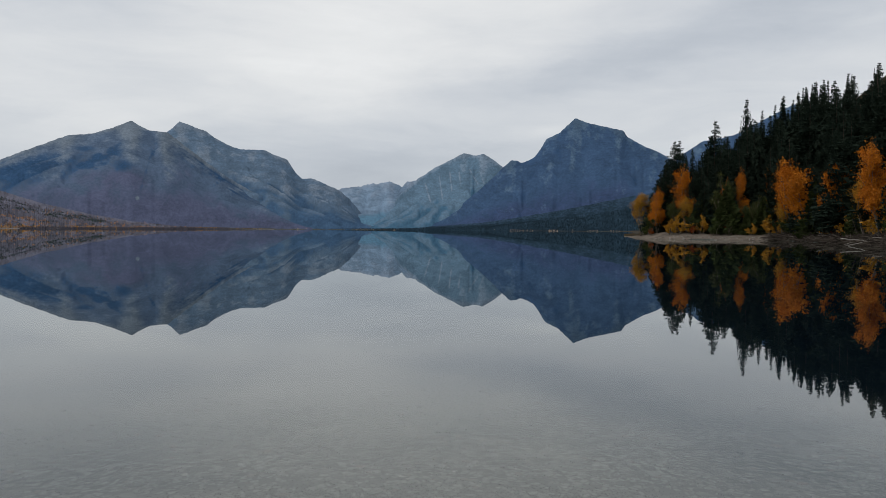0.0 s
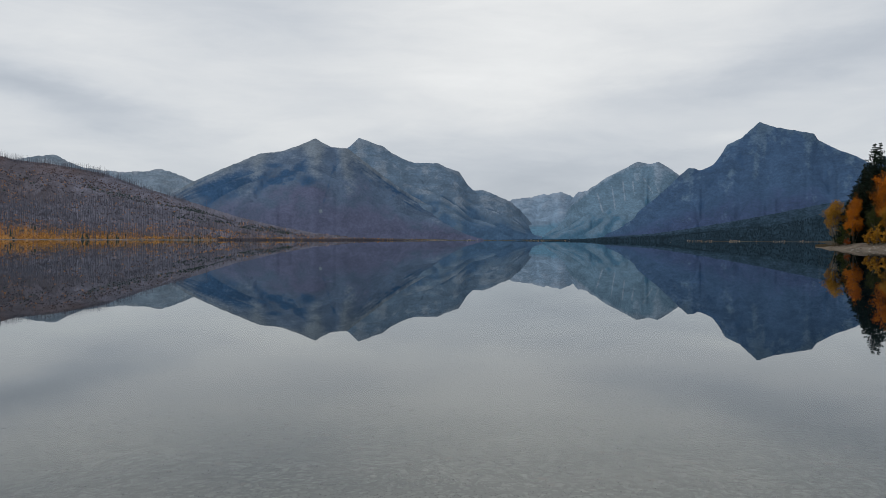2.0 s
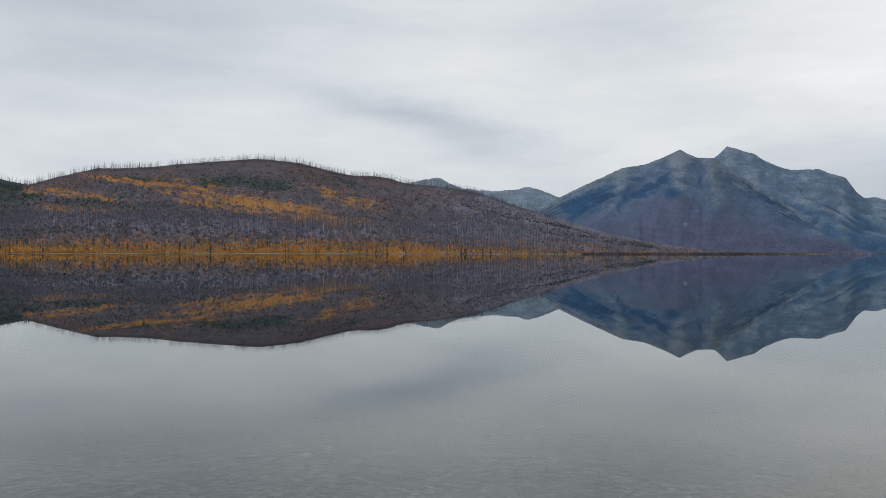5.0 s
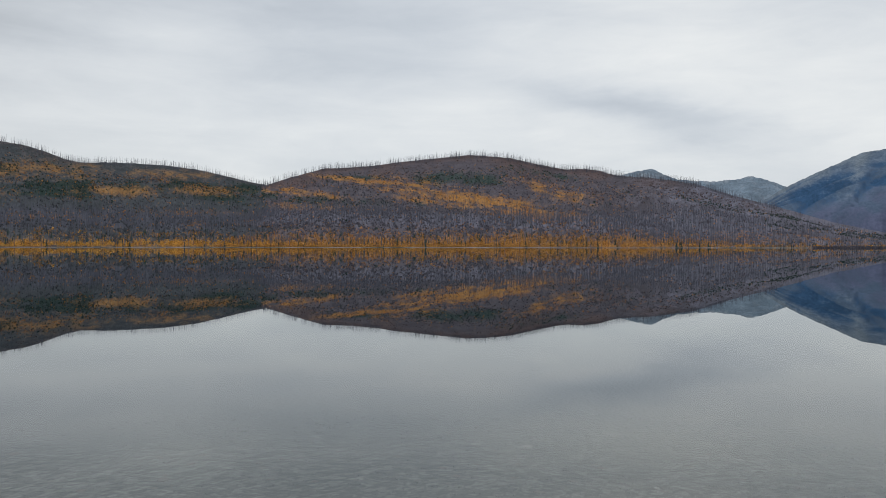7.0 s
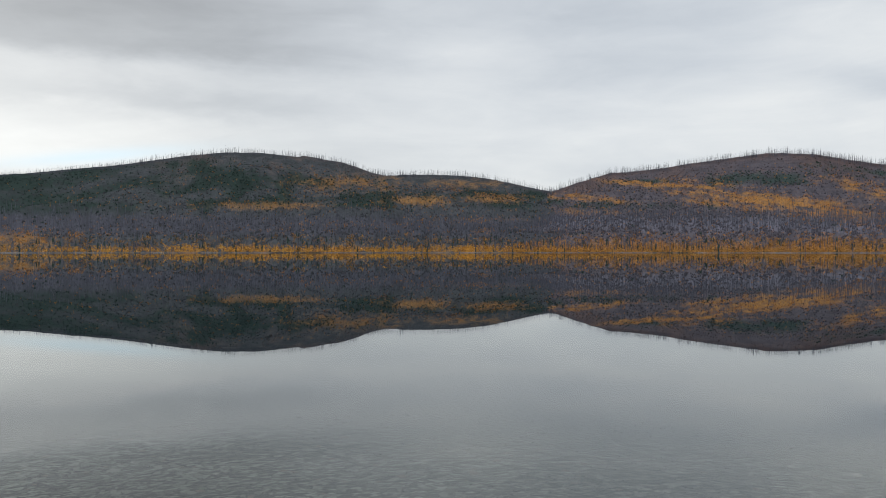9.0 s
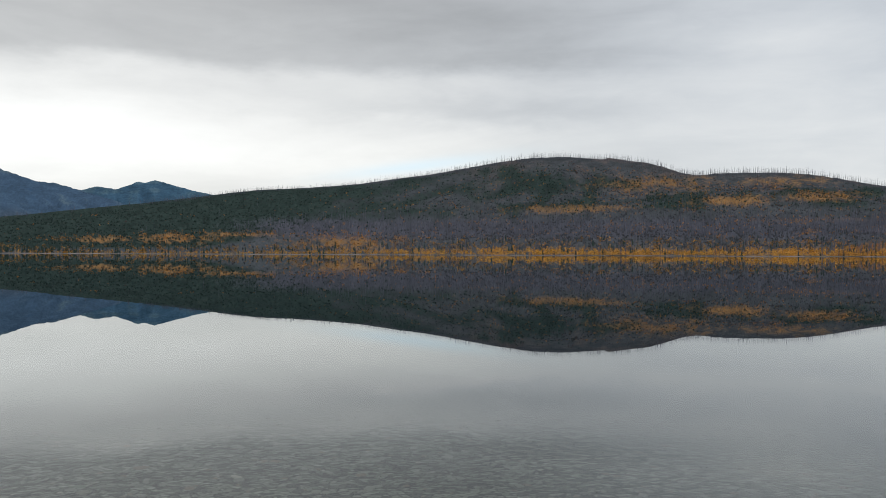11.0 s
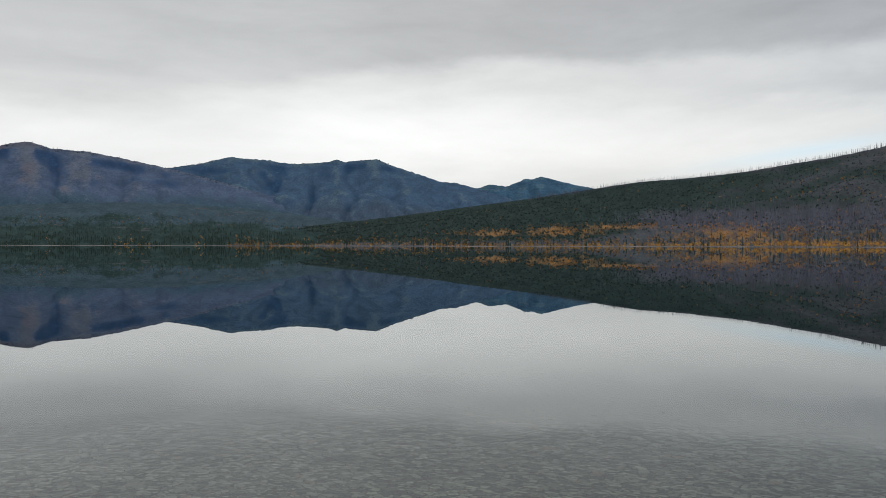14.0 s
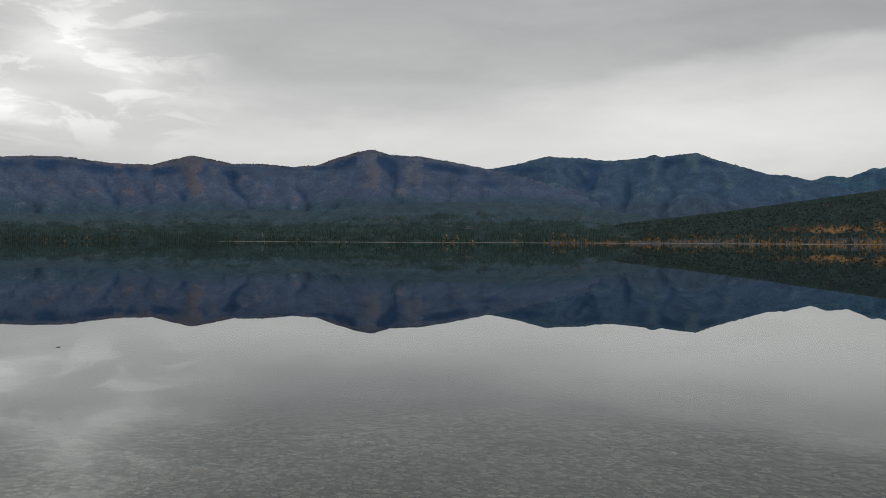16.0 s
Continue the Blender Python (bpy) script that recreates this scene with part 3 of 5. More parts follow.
SKY_M1B = [(5.15, 0.39), (5.77, 1.05), (6.7, 2.14), (7.44, 2.77), (8.57, 3.26), (9.33, 3.58), (10.1, 3.55), (10.56, 4.03), (11.06, 4.87), (12.04, 5.2), (12.62, 5.49), (14.4, 5.52), (15.19, 5.81), (15.99, 6.22), (16.59, 6.66), (17.39, 6.91), (18.32, 7.24), (19, 6.57), (20.02, 6.05), (23.26, 4.73)]
SKY_M2 = [(-0.63, 2.73), (1, 3.52), (2.09, 3.44), (2.54, 3.51), (2.94, 3.06), (3.23, 3.14), (3.84, 3.5), (4.85, 3.29), (5.85, 3.08), (7.45, 2.85), (9.84, 2.22)]
SKY_M3 = [(-8.32, 0.74), (-5.9, 2.74), (-4.19, 4.59), (-3.46, 5.12), (-2.85, 5.48), (-2.24, 5.31), (-1.51, 5.51), (-0.62, 5.07), (0.6, 4.46), (2.01, 3.52), (3.83, 1.68), (5.04, 0.74), (5.84, 0.09)]
SKY_M4 = [(-20.1, 1.92), (-17.15, 4.25), (-15.27, 5.37), (-14.12, 5.89), (-12.96, 6.54), (-12.69, 7.01), (-11.6, 7.23), (-10.23, 7.56), (-9.36, 7.89), (-8.85, 7.43), (-8.26, 6.88), (-7.39, 6.54), (-6.99, 5.87), (-6.48, 5.15), (-5.68, 4.83), (-4.87, 5.03), (-4.07, 4.27), (-2.66, 2.94), (-0.64, 1.31), (0.57, 0.69), (1.79, 0.11)]
SKY_M5 = [(-28.77, 5.38), (-24.86, 7.72), (-23.68, 8.33), (-22.48, 7.73), (-20.04, 6.46), (-18.05, 6.14), (-17.32, 5.71), (-16.4, 5.03), (-14.54, 3.12)]
SKY_F1 = [(-20.09, 3.06), (-16.43, 2.91), (-13.4, 2.45), (-11.85, 2.14), (-8.71, 1.5), (-4.7, 0.8), (-2.68, 0.51), (0.16, 0.29), (3.41, 0.02)]
SKY_M6 = [(27.33, 3.1), (29.76, 4.01), (30.36, 4.29), (31.37, 4.64), (31.97, 4.71), (32.56, 4.54), (34.15, 4.44), (35.33, 4.5), (36.69, 4.67), (37.46, 5.01), (38.35, 5.42), (39.18, 5.28), (40.5, 4.97), (41.43, 4.56), (42.9, 3.87)]
SKY_H1 = [(16.82, 0.02), (18.47, 0.14), (21.4, 0.45), (23.91, 0.9), (26.75, 1.55), (29.94, 2.57), (32.96, 3.46), (35.33, 4.3), (38.42, 4.79), (40.69, 4.97), (41.8, 5.32), (42.9, 5.48), (44.35, 5.46), (46.46, 5.9), (48.18, 6.3), (49.85, 6.47), (51.03, 6.54), (53.05, 6.35), (56.3, 6), (57.93, 5.75), (60.37, 5.54), (61.38, 5.53), (62.79, 5.15), (64.4, 4.65), (65.6, 4.24), (67.18, 3.5), (69.14, 2.48)]
SKY_H2 = [(61.98, 2.74), (64, 3.61), (65.6, 4.28), (66.59, 4.46), (68.36, 4.87), (70.3, 5.26), (72.21, 5.45), (74.09, 5.51), (75.93, 5.52), (77.37, 5.43), (78.43, 5.62), (79.48, 6.02), (80.52, 6.34), (81.87, 6.53), (83.37, 6.81), (83.52, 6.65), (86.22, 6.9), (88.66, 6.85), (91.09, 6.55), (93.51, 6.12), (95.9, 5.68), (98.25, 5.39), (101.32, 4.93), (105.04, 4.6), (107.9, 4.44), (109.97, 4.18), (113.35, 3.66), (116.59, 3.22), (119.02, 2.91), (122.22, 2.47), (126.52, 1.92), (132.14, 1.29), (137.41, 0.68)]
SKY_M7 = [(108.47, 3.4), (110.99, 3.96), (112.54, 4.27), (113.76, 4.59), (114.98, 4.9), (115.71, 4.69), (116, 4.77), (117.41, 4.19), (118.54, 4.37), (119.43, 4.12), (120.63, 3.94), (122.22, 3.55)]
SKY_M8 = [(114.96, 2.43), (117.41, 3.42), (119.63, 4.07), (121.03, 4.45), (122.23, 4.55), (123.81, 5.11), (125.38, 5.58), (126.74, 6.13), (127.69, 6.06), (129.02, 5.89), (129.58, 6.07), (130.33, 5.88), (132.17, 5.73), (133.43, 5.75), (134.32, 5.94), (136.07, 6), (136.93, 6.1), (137.44, 6), (139.1, 5.54), (141.04, 5.22), (142.3, 5.22), (145.31, 4.76)]
SKY_M9 = [(119.5, 0.2), (124.4, 1.1), (127.97, 1.93), (131.01, 2.74), (133.73, 3.36), (136.51, 4.05), (138.92, 4.71), (140.94, 5.16), (142.57, 5.48), (144.2, 5.8), (146.23, 6.11), (148.26, 6.17), (149.47, 6.56), (150.68, 6.34), (151.88, 5.96), (153.47, 5.38), (155.05, 5.23), (157, 5.38), (159.31, 5.36), (160.82, 5.66), (161.93, 5.85), (163.4, 5.46), (164.48, 5.11), (166.95, 5.13), (168.33, 5.26), (170, 5.44), (171.63, 5.39), (173.53, 5.25), (177.98, 4.89), (182.01, 4.47)]
SKY_F2 = [(118.11, 0.1), (120.79, 0.46), (124.29, 0.95), (127.96, 1.54), (132.55, 2.2), (135.71, 2.53), (139.72, 2.78), (143.78, 2.85), (150.27, 2.57), (153.47, 2.1), (156.61, 2.23), (163.4, 2.01), (168.67, 1.7), (173.54, 1.75), (182.02, 1.36)]
# ---- what covers each slope, by bearing B and share E of the skyline's height ----
# dent places gully woods and paints relief shading: dark hollows, pale ribs
def rough(B, E, seed, k=0.6, j=4.0):
    return fbm(B * k, E * j, 5, seed, 0.6)


def spot(B, A, b, a, wb, wa, tilt=0.0, seed=0, ragged=0.6):
    """A ragged patch about a bearing and an angle; tilt: its rise per degree of bearing."""
    x = (B - b) / wb + (fbm(B * 1.5, A * 1.5, 5, seed, 0.6) - 0.5) * 2 * ragged
    y = (A - a - tilt * (B - b)) / wa + (fbm(B * 1.5 + 50, A * 1.5, 5, seed + 7, 0.6) - 0.5) * 2 * ragged
    return np.clip(1.1 - (x * x + y * y) ** 0.5 * 0.6, 0, 0.85)


def streak(B, A, ends, wide, seed=0):
    """A band between two points given as bearing and angle."""
    (b0, a0), (b1, a1) = ends
    dx, dy = b1 - b0, a1 - a0
    t = np.clip(((B - b0) * dx + (A - a0) * dy) / (dx * dx + dy * dy), 0, 1)
    d = np.hypot(B - b0 - t * dx, A - a0 - t * dy) + (fbm(B * 2, A * 4, 5, seed, 0.65) - 0.5) * 2.6 * wide
    return np.clip(1.1 - d / wide * 0.7, 0, 0.85)


def most(*fields):
    return np.maximum.reduce(fields)


def cover_far(B, E, A, dent):
    return {"wood": 1.35 - E * 2.4 + (rough(B, E, 3) - 0.5) * 1.2 + dent * 0.15, "pale": (E - 0.62) * 1.6 - dent * 0.35 + (rough(B, E, 6, 2.0, 8) - 0.5) * 1.0}


def cover_pyramid(B, E, A, dent):
    chutes = most(*(streak(B, A, ends, 0.05, 44) for ends in (((-0.45, 4.2), (-0.62, 2.8)), ((0.3, 3.9), (0.05, 2.2)), ((-1.15, 4.1), (-1.25, 3.2)), ((-1.9, 4.3), (-2.5, 3.3)), ((-2.7, 4.0), (-2.9, 3.4)), ((1.3, 3.3), (0.9, 2.0)))))
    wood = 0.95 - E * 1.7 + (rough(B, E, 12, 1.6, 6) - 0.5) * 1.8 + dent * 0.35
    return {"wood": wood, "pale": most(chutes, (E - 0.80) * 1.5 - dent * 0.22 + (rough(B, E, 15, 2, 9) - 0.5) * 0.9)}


def cover_big(B, E, A, dent):
    burn_haze = 1.2 - E * 1.7 + (rough(B, E, 22) - 0.5) * 0.9
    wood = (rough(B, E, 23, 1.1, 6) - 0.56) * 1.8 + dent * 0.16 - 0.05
    return {"burn_haze": burn_haze, "wood": wood, "pale": np.clip(E - 0.45, 0, 0.5) * 0.8 - dent * 0.16 + (rough(B, E, 26, 2.5, 10) - 0.58) * 1.8}


def cover_twin(B, E, A, dent):
    burn_haze = 1.35 - E * 1.9 + (rough(B, E, 32) - 0.5) * 0.7 + most(spot(B, A, 18.0, 4.3, 0.8, 0.9, 0, 33), spot(B, A, 22.5, 3.5, 1.8, 0.5, 0, 30)) * 0.5
    wood = most(spot(B, A, 27.6, 3.65, 2.4, 0.75, -0.25, 34, 0.5) * 1.3, spot(B, A, 30.2, 2.7, 1.2, 0.4, -0.4, 42, 0.5), streak(B, A, ((24.3, 4.1), (21.3, 5.5)), 0.42, 35), spot(B, A, 21.8, 4.25, 0.75, 0.45, 0, 36, 0.5) * 1.2,
                spot(B, A, 24.4, 5.2, 1.0, 0.2, 0, 39) * 0.8, streak(B, A, ((20.3, 4.4), (20.8, 2.6)), 0.10, 43) * 0.6, streak(B, A, ((19.7, 5.5), (20.3, 4.6)), 0.08, 46) * 0.5,
                streak(B, A, ((18.7, 6.0), (14.2, 3.3)), 0.75, 37) * (0.75 + 1.2 * (rough(B, E, 38, 1.5, 9) - 0.25)), streak(B, A, ((14.8, 3.0), (10.6, 0.9)), 0.55, 47) * 0.75)
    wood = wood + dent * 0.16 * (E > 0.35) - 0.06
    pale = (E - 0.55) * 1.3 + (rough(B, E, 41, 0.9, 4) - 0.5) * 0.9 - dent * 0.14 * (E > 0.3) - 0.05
    pale = most(pale, streak(B, A, ((25.4, 4.6), (26.0, 3.0)), 0.20, 45) * 0.4, np.exp(-(((B - 21.0) / 0.09) ** 2 + ((A - 2.0) / 0.10) ** 2)) * 3)
    return {"burn_haze": burn_haze, "wood": wood, "pale": pale}


def cover_twin_back(B, E, A, dent):
    wood = 1.15 - E * 1.6 + (rough(B, E, 52, 1.0, 6) - 0.5) * 1.4 + dent * 0.25
    ledges = (fbm(B * 0.25, A * 3.4 + B * 0.25, 3, 54) - 0.5) * 1.6
    return {"wood": wood, "pale": np.clip(ledges, -1, 0.6) * (E > 0.5) - dent * 0.25 + (rough(B, E, 55, 2.0, 8) - 0.5) * 1.4 + (E - 0.6) * 0.6}


def cover_foot(B, E, A, dent):
    return {"pale": (rough(B, E, 61, 1.5, 8) - 0.5) * 1.4 + (E - 0.45) * 1.5}


def cover_range(B, E, A, dent):
    wood = most(spot(B, A, 134.2, 5.2, 1.0, 0.9, 0, 72, 0.5), spot(B, A, 139.2, 5.2, 2.2, 0.35, 0, 75), spot(B, A, 127.2, 5.6, 2.2, 0.4, 0, 76, 0.5) * 0.8, spot(B, A, 130.3, 5.2, 0.9, 0.5, 0.3, 77) * 0.7)
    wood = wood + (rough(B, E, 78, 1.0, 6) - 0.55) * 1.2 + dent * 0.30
    burn_haze = 2.3 - E * 3.6 + (rough(B, E, 73) - 0.5) * 0.8
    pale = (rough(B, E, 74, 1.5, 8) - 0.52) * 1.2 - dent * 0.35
    return {"burn_haze": burn_haze, "wood": wood * np.clip(E * 4 - 1.0, 0, 1), "pale": pale * np.clip(E * 3 - 0.6, 0, 1)}


def cover_south(B, E, A, dent):
    wood = most(spot(B, A, 151.4, 5.75, 0.7, 0.55, -0.5, 82, 0.45), spot(B, A, 148.3, 5.5, 1.1, 0.75, 0.35, 85, 0.45), spot(B, A, 144.2, 5.3, 2.6, 0.35, 0.15, 86, 0.5), spot(B, A, 168, 4.85, 8, 0.42, 0, 87, 0.8),
                spot(B, A, 157, 5.2, 5, 0.16, 0, 88, 0.4) * 0.8, spot(B, A, 143, 4.2, 3, 0.3, 0, 81, 0.6) * 0.6)
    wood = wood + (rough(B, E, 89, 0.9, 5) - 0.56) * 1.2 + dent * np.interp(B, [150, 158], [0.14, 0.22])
    burn_haze = 2.4 - E * 3.8 + 1.2 * np.clip((144 - B) / 8, 0, 1) + (rough(B, E, 83) - 0.5) * 0.7
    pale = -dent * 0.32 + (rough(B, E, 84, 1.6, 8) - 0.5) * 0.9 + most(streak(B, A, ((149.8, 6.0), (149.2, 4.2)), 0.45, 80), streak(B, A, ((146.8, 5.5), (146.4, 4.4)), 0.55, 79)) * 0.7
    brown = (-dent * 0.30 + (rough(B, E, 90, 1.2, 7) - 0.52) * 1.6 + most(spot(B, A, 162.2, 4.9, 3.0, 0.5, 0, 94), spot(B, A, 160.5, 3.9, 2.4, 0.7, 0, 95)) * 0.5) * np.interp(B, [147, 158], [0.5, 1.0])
    return {"burn_haze": burn_haze, "wood": wood * np.clip(E * 4 - 1.0, 0, 1), "pale": pale * np.clip(E * 3 - 0.5, 0, 1), "brown": brown * np.clip(E * 4 - 1.4, 0, 1)}


def cover_bench(B, E, A, dent):
    return {"burn_haze": (E - 0.42) * 2.6 + (rough(B, E, 92, 0.5, 6) - 0.5) * 1.6, "pale": (fbm(B * 0.35, E * 22, 4, 93) - 0.64) * 4 * (E > 0.3) + streak(B, A, ((158, 1.85), (151, 2.3)), 0.13, 96)}


def cover_russet(B, E, A, dent):
    # drifts slant down towards the low end of the hill, combed into thin lanes
    lanes = 0.1 + 2.9 * (fbm(B * 0.8, (A - 0.16 * B) * 5.2, 4, 105, 0.65) - 0.26)
    gold = most(spot(B, A, 49.4, 2.9, 5.4, 0.62, 0.17, 101, 0.5), spot(B, A, 44.6, 3.75, 3.2, 0.45, 0.25, 103, 0.7) * 0.72, spot(B, A, 55.9, 4.4, 2.2, 0.42, 0.05, 102, 0.6) * 0.95,
                spot(B, A, 63.4, 3.8, 3.2, 0.25, 0.12, 104, 0.7) * 0.9, spot(B, A, 64, 2.75, 3.0, 0.22, 0.0, 113) * 0.75, spot(B, A, 59.8, 4.75, 2.4, 0.2, 0.1, 115) * 0.8, spot(B, A, 54.5, 3.3, 2.6, 0.25, 0.1, 116) * 0.6) * lanes
    gold = most(gold, (1.25 - A) * 1.2 * fbm(B * 0.8, E * 9, 3, 106) * np.interp(B, [24, 36], [0.05, 1]))
    green = most(spot(B, A, 51.2, 4.75, 3.6, 0.42, 0, 107, 0.9), spot(B, A, 58, 4.9, 2.5, 0.16, 0, 118, 0.9) * 0.8, spot(B, A, 61, 3.2, 4.5, 0.32, 0, 108, 0.9) * 0.8, spot(B, A, 66.5, 3.6, 2.0, 0.4, 0.1, 117, 0.7),
                 spot(B, A, 45.8, 5.2, 2.5, 0.25, 0.15, 119, 0.8) * 0.8, streak(B, A, ((36.5, 3.3), (29, 1.75)), 0.20, 114) * 0.5, streak(B, A, ((31, 1.6), (23, 0.4)), 0.16, 120) * 0.7) + (rough(B, E, 109, 0.5, 8) - 0.60) * 1.4
    # below bearing 42 the wood tone also stands in for lilac haze
    wood = np.clip(1.15 - np.abs(A - 1.8 - 0.02 * (B - 50)) / 0.75, 0, 1) * np.interp(B, [30, 42], [0.3, 1]) + np.clip((42 - B) / 8, 0, 0.8) * (0.3 + rough(B, E, 111))
    return {"gold": gold, "green": green * (E < 0.93), "russet": (rough(B, E, 112, 0.4, 5) - 0.45) * 1.6 + (E - 0.72) * 1.6 - dent * 0.12, "wood": wood}


def cover_green(B, E, A, dent):
    side, end = np.clip((B - 84) / 24, 0, 1), np.clip((B - 105) / 7, 0, 1)
    bare = 1 - 0.85 * side
    green = most(streak(B, A, ((91, 3.3), (80, 3.75)), 0.28, 121), streak(B, A, ((80, 3.9), (66, 4.1)), 0.38, 125), spot(B, A, 79, 3.35, 3.0, 0.25, 0, 129, 0.6), spot(B, A, 88, 4.8, 3.4, 1.1, 0, 122, 0.8), spot(B, A, 83, 5.0, 2.4, 0.5, 0, 130, 0.7), spot(B, A, 69, 3.4, 3.0, 0.25, 0, 140, 0.7) * 0.8)
    green = green + (side * 1.1 + end * 0.4) * np.clip((E - 0.38 + 0.06 * side + 0.30 * end) * 6, 0, 1) + (rough(B, E, 123, 0.45, 8) - 0.55) * 1.2 + dent * 0.12
    gold = (fbm(B * 0.9, E * 15, 4, 124) - 0.60) * 2.6 * np.clip(1 - E, 0, 1) * 1.2
    gold = most(gold, spot(B, A, 79.8, 4.9, 3.6, 0.6, 0, 131) * 0.62, spot(B, A, 75, 3.65, 2.4, 0.28, 0, 132) * 0.9, spot(B, A, 69.6, 3.8, 2.2, 0.3, 0, 133) * 0.8, spot(B, A, 86.3, 3.2, 4.2, 0.26, 0, 139) * 0.8, spot(B, A, 70.4, 2.2, 4.2, 0.16, 0, 141) * 0.9, spot(B, A, 78.5, 1.85, 5, 0.12, 0, 142) * 0.8, spot(B, A, 71.5, 4.85, 3.4, 0.35, 0, 143) * 0.6, spot(B, A, 92.5, 2.2, 3.0, 0.10, 0, 144) * 0.8)
    gold = most(gold * (0.45 + 1.1 * fbm(B * 2.5, E * 30, 3, 145)), (0.95 - A) * 1.2 * fbm(B * 0.8, E * 9, 3, 126)) * bare
    groves = most(spot(B, A, 113.4, 0.95, 2.8, 0.28, 0, 134), spot(B, A, 108.5, 1.3, 3.5, 0.16, 0, 135) * 0.8, spot(B, A, 102.2, 0.75, 3.0, 0.55, 0, 136, 0.4), spot(B, A, 118.5, 0.85, 2.5, 0.18, 0, 137) * 0.8)
    gold = most(gold, groves * (fbm(B * 2.2, E * 24, 3, 138) + 0.1) * 1.4)
    return {"gold": gold, "green": green * np.clip((E - 0.12) * 8 + end, 0, 1), "russet": ((rough(B, E, 127, 0.4, 7) - 0.45) * 1.6 + (E - 0.70) * 1.3) * bare, "wood": np.clip(1.2 - np.abs(A - 1.75) / 0.95, 0, 1) * (1 - 0.97 * end)}


# gullies of the south wall lean towards the low end of the range
SOUTH_GULLIES = [(b + 1.5, 5.3, b - 1.3, 2.9, d, 34) for b, d in ((175.4, 20), (173.2, 13), (171.9, 22), (169.9, 15), (167.4, 22), (165.3, 12), (162.9, 24), (160.9, 17), (158.9, 22), (156.4, 12), (154.6, 18))] + [(151.6, 5.6, 150.2, 4.0, 22, 40), (148.6, 5.4, 147.6, 3.8, 24, 45), (145, 4.9, 143.4, 3.6, 20, 40)]
WEST_GULLIES = [(134.6, 5.6, 133.9, 3.4, 36, 55), (130.6, 5.4, 131.9, 3.4, 24, 50), (127.8, 5.4, 128.6, 3.4, 20, 45), (138.4, 5.2, 137.4, 3.6, 24, 45), (125.4, 4.8, 126, 3.2, 18, 40)]
TWIN_GULLIES = [(19.6, 5.8, 20.4, 4.5, 5, 26), (21.1, 5.3, 20.4, 4.5, 5, 22), (24.0, 5.3, 25.9, 2.6, 14, 40), (28.6, 4.0, 28.2, 2.0, 12, 50), (17.2, 4.6, 15.6, 1.6, 16, 40), (14.6, 3.0, 13.2, 1.0, 14, 40)]
Slope("mountain_range_far", SKY_M2, 4750, 4000, M_FAR, "jagged mountain range at the head of the valley, pale with haze", carve=0.45, lumps=0.16, rough=0.16, seed=21, drop=0.2, cover=cover_far)
Slope("mountain_pyramid", SKY_M3, 4450, 3650, M_PYRAMID, "haze-blue pyramid peak with pale scree gullies", carve=0.5, lumps=0.12, rough=0.06, seed=31, drop=0.3, step=0.05, cover=cover_pyramid)
Slope("mountain_big", SKY_M4, 4000, [(-20, 3250), (-6, 3300), (0, 3550), (2, 3750)], M_BIG, "broad rock mountain with a cliffed summit, blue with haze", carve=0.28, lumps=0.12, rough=0.06, seed=41, step=0.06, rows=80, cover=cover_big)
Slope("mountain_behind_point", SKY_M5, 4200, 3000, M_BIG, "haze-blue mountain showing between the conifers", seed=51, cover=cover_big)
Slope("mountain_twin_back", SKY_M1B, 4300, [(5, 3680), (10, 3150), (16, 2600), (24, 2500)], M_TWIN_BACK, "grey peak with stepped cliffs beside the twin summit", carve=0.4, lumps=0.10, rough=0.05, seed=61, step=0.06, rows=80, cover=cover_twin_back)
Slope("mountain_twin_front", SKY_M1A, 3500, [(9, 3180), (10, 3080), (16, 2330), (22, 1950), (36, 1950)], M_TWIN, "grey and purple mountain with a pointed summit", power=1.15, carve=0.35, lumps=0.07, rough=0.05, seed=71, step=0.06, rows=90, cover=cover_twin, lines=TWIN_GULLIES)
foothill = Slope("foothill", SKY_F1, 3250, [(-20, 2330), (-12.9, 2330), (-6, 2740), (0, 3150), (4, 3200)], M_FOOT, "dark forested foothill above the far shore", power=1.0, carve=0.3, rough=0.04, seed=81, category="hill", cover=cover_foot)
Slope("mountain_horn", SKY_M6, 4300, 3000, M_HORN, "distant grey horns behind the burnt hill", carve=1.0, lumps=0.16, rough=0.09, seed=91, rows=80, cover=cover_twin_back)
Slope("mountain_ridge_blue", SKY_M7, 4600, 3400, M_BLUE, "distant ridge, deep blue with haze", carve=0.8, rough=0.05, seed=101, drop=0.25, cover=cover_twin_back)
range_west = Slope("mountain_range_west", SKY_M8, 4300, 2600, M_WEST, "haze-blue wooded mountain range", power=1.5, carve=0.5, lumps=0.12, rough=0.06, seed=111, drop=0.3, rows=80, cover=cover_range, lines=WEST_GULLIES)
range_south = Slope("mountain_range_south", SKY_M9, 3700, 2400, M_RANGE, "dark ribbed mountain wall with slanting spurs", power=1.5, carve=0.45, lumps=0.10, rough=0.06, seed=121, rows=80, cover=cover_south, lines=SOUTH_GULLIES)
bench = Slope("forest_bench", SKY_F2, 2700, [(115, 1090), (128, 1280), (140, 1510), (155, 1710), (183, 1910)], M_BENCH, "low dark green wooded bench above the shore", power=0.9, carve=0.25, lumps=0.12, rough=0.06, seed=131, step=0.12, category="hill", cover=cover_bench)
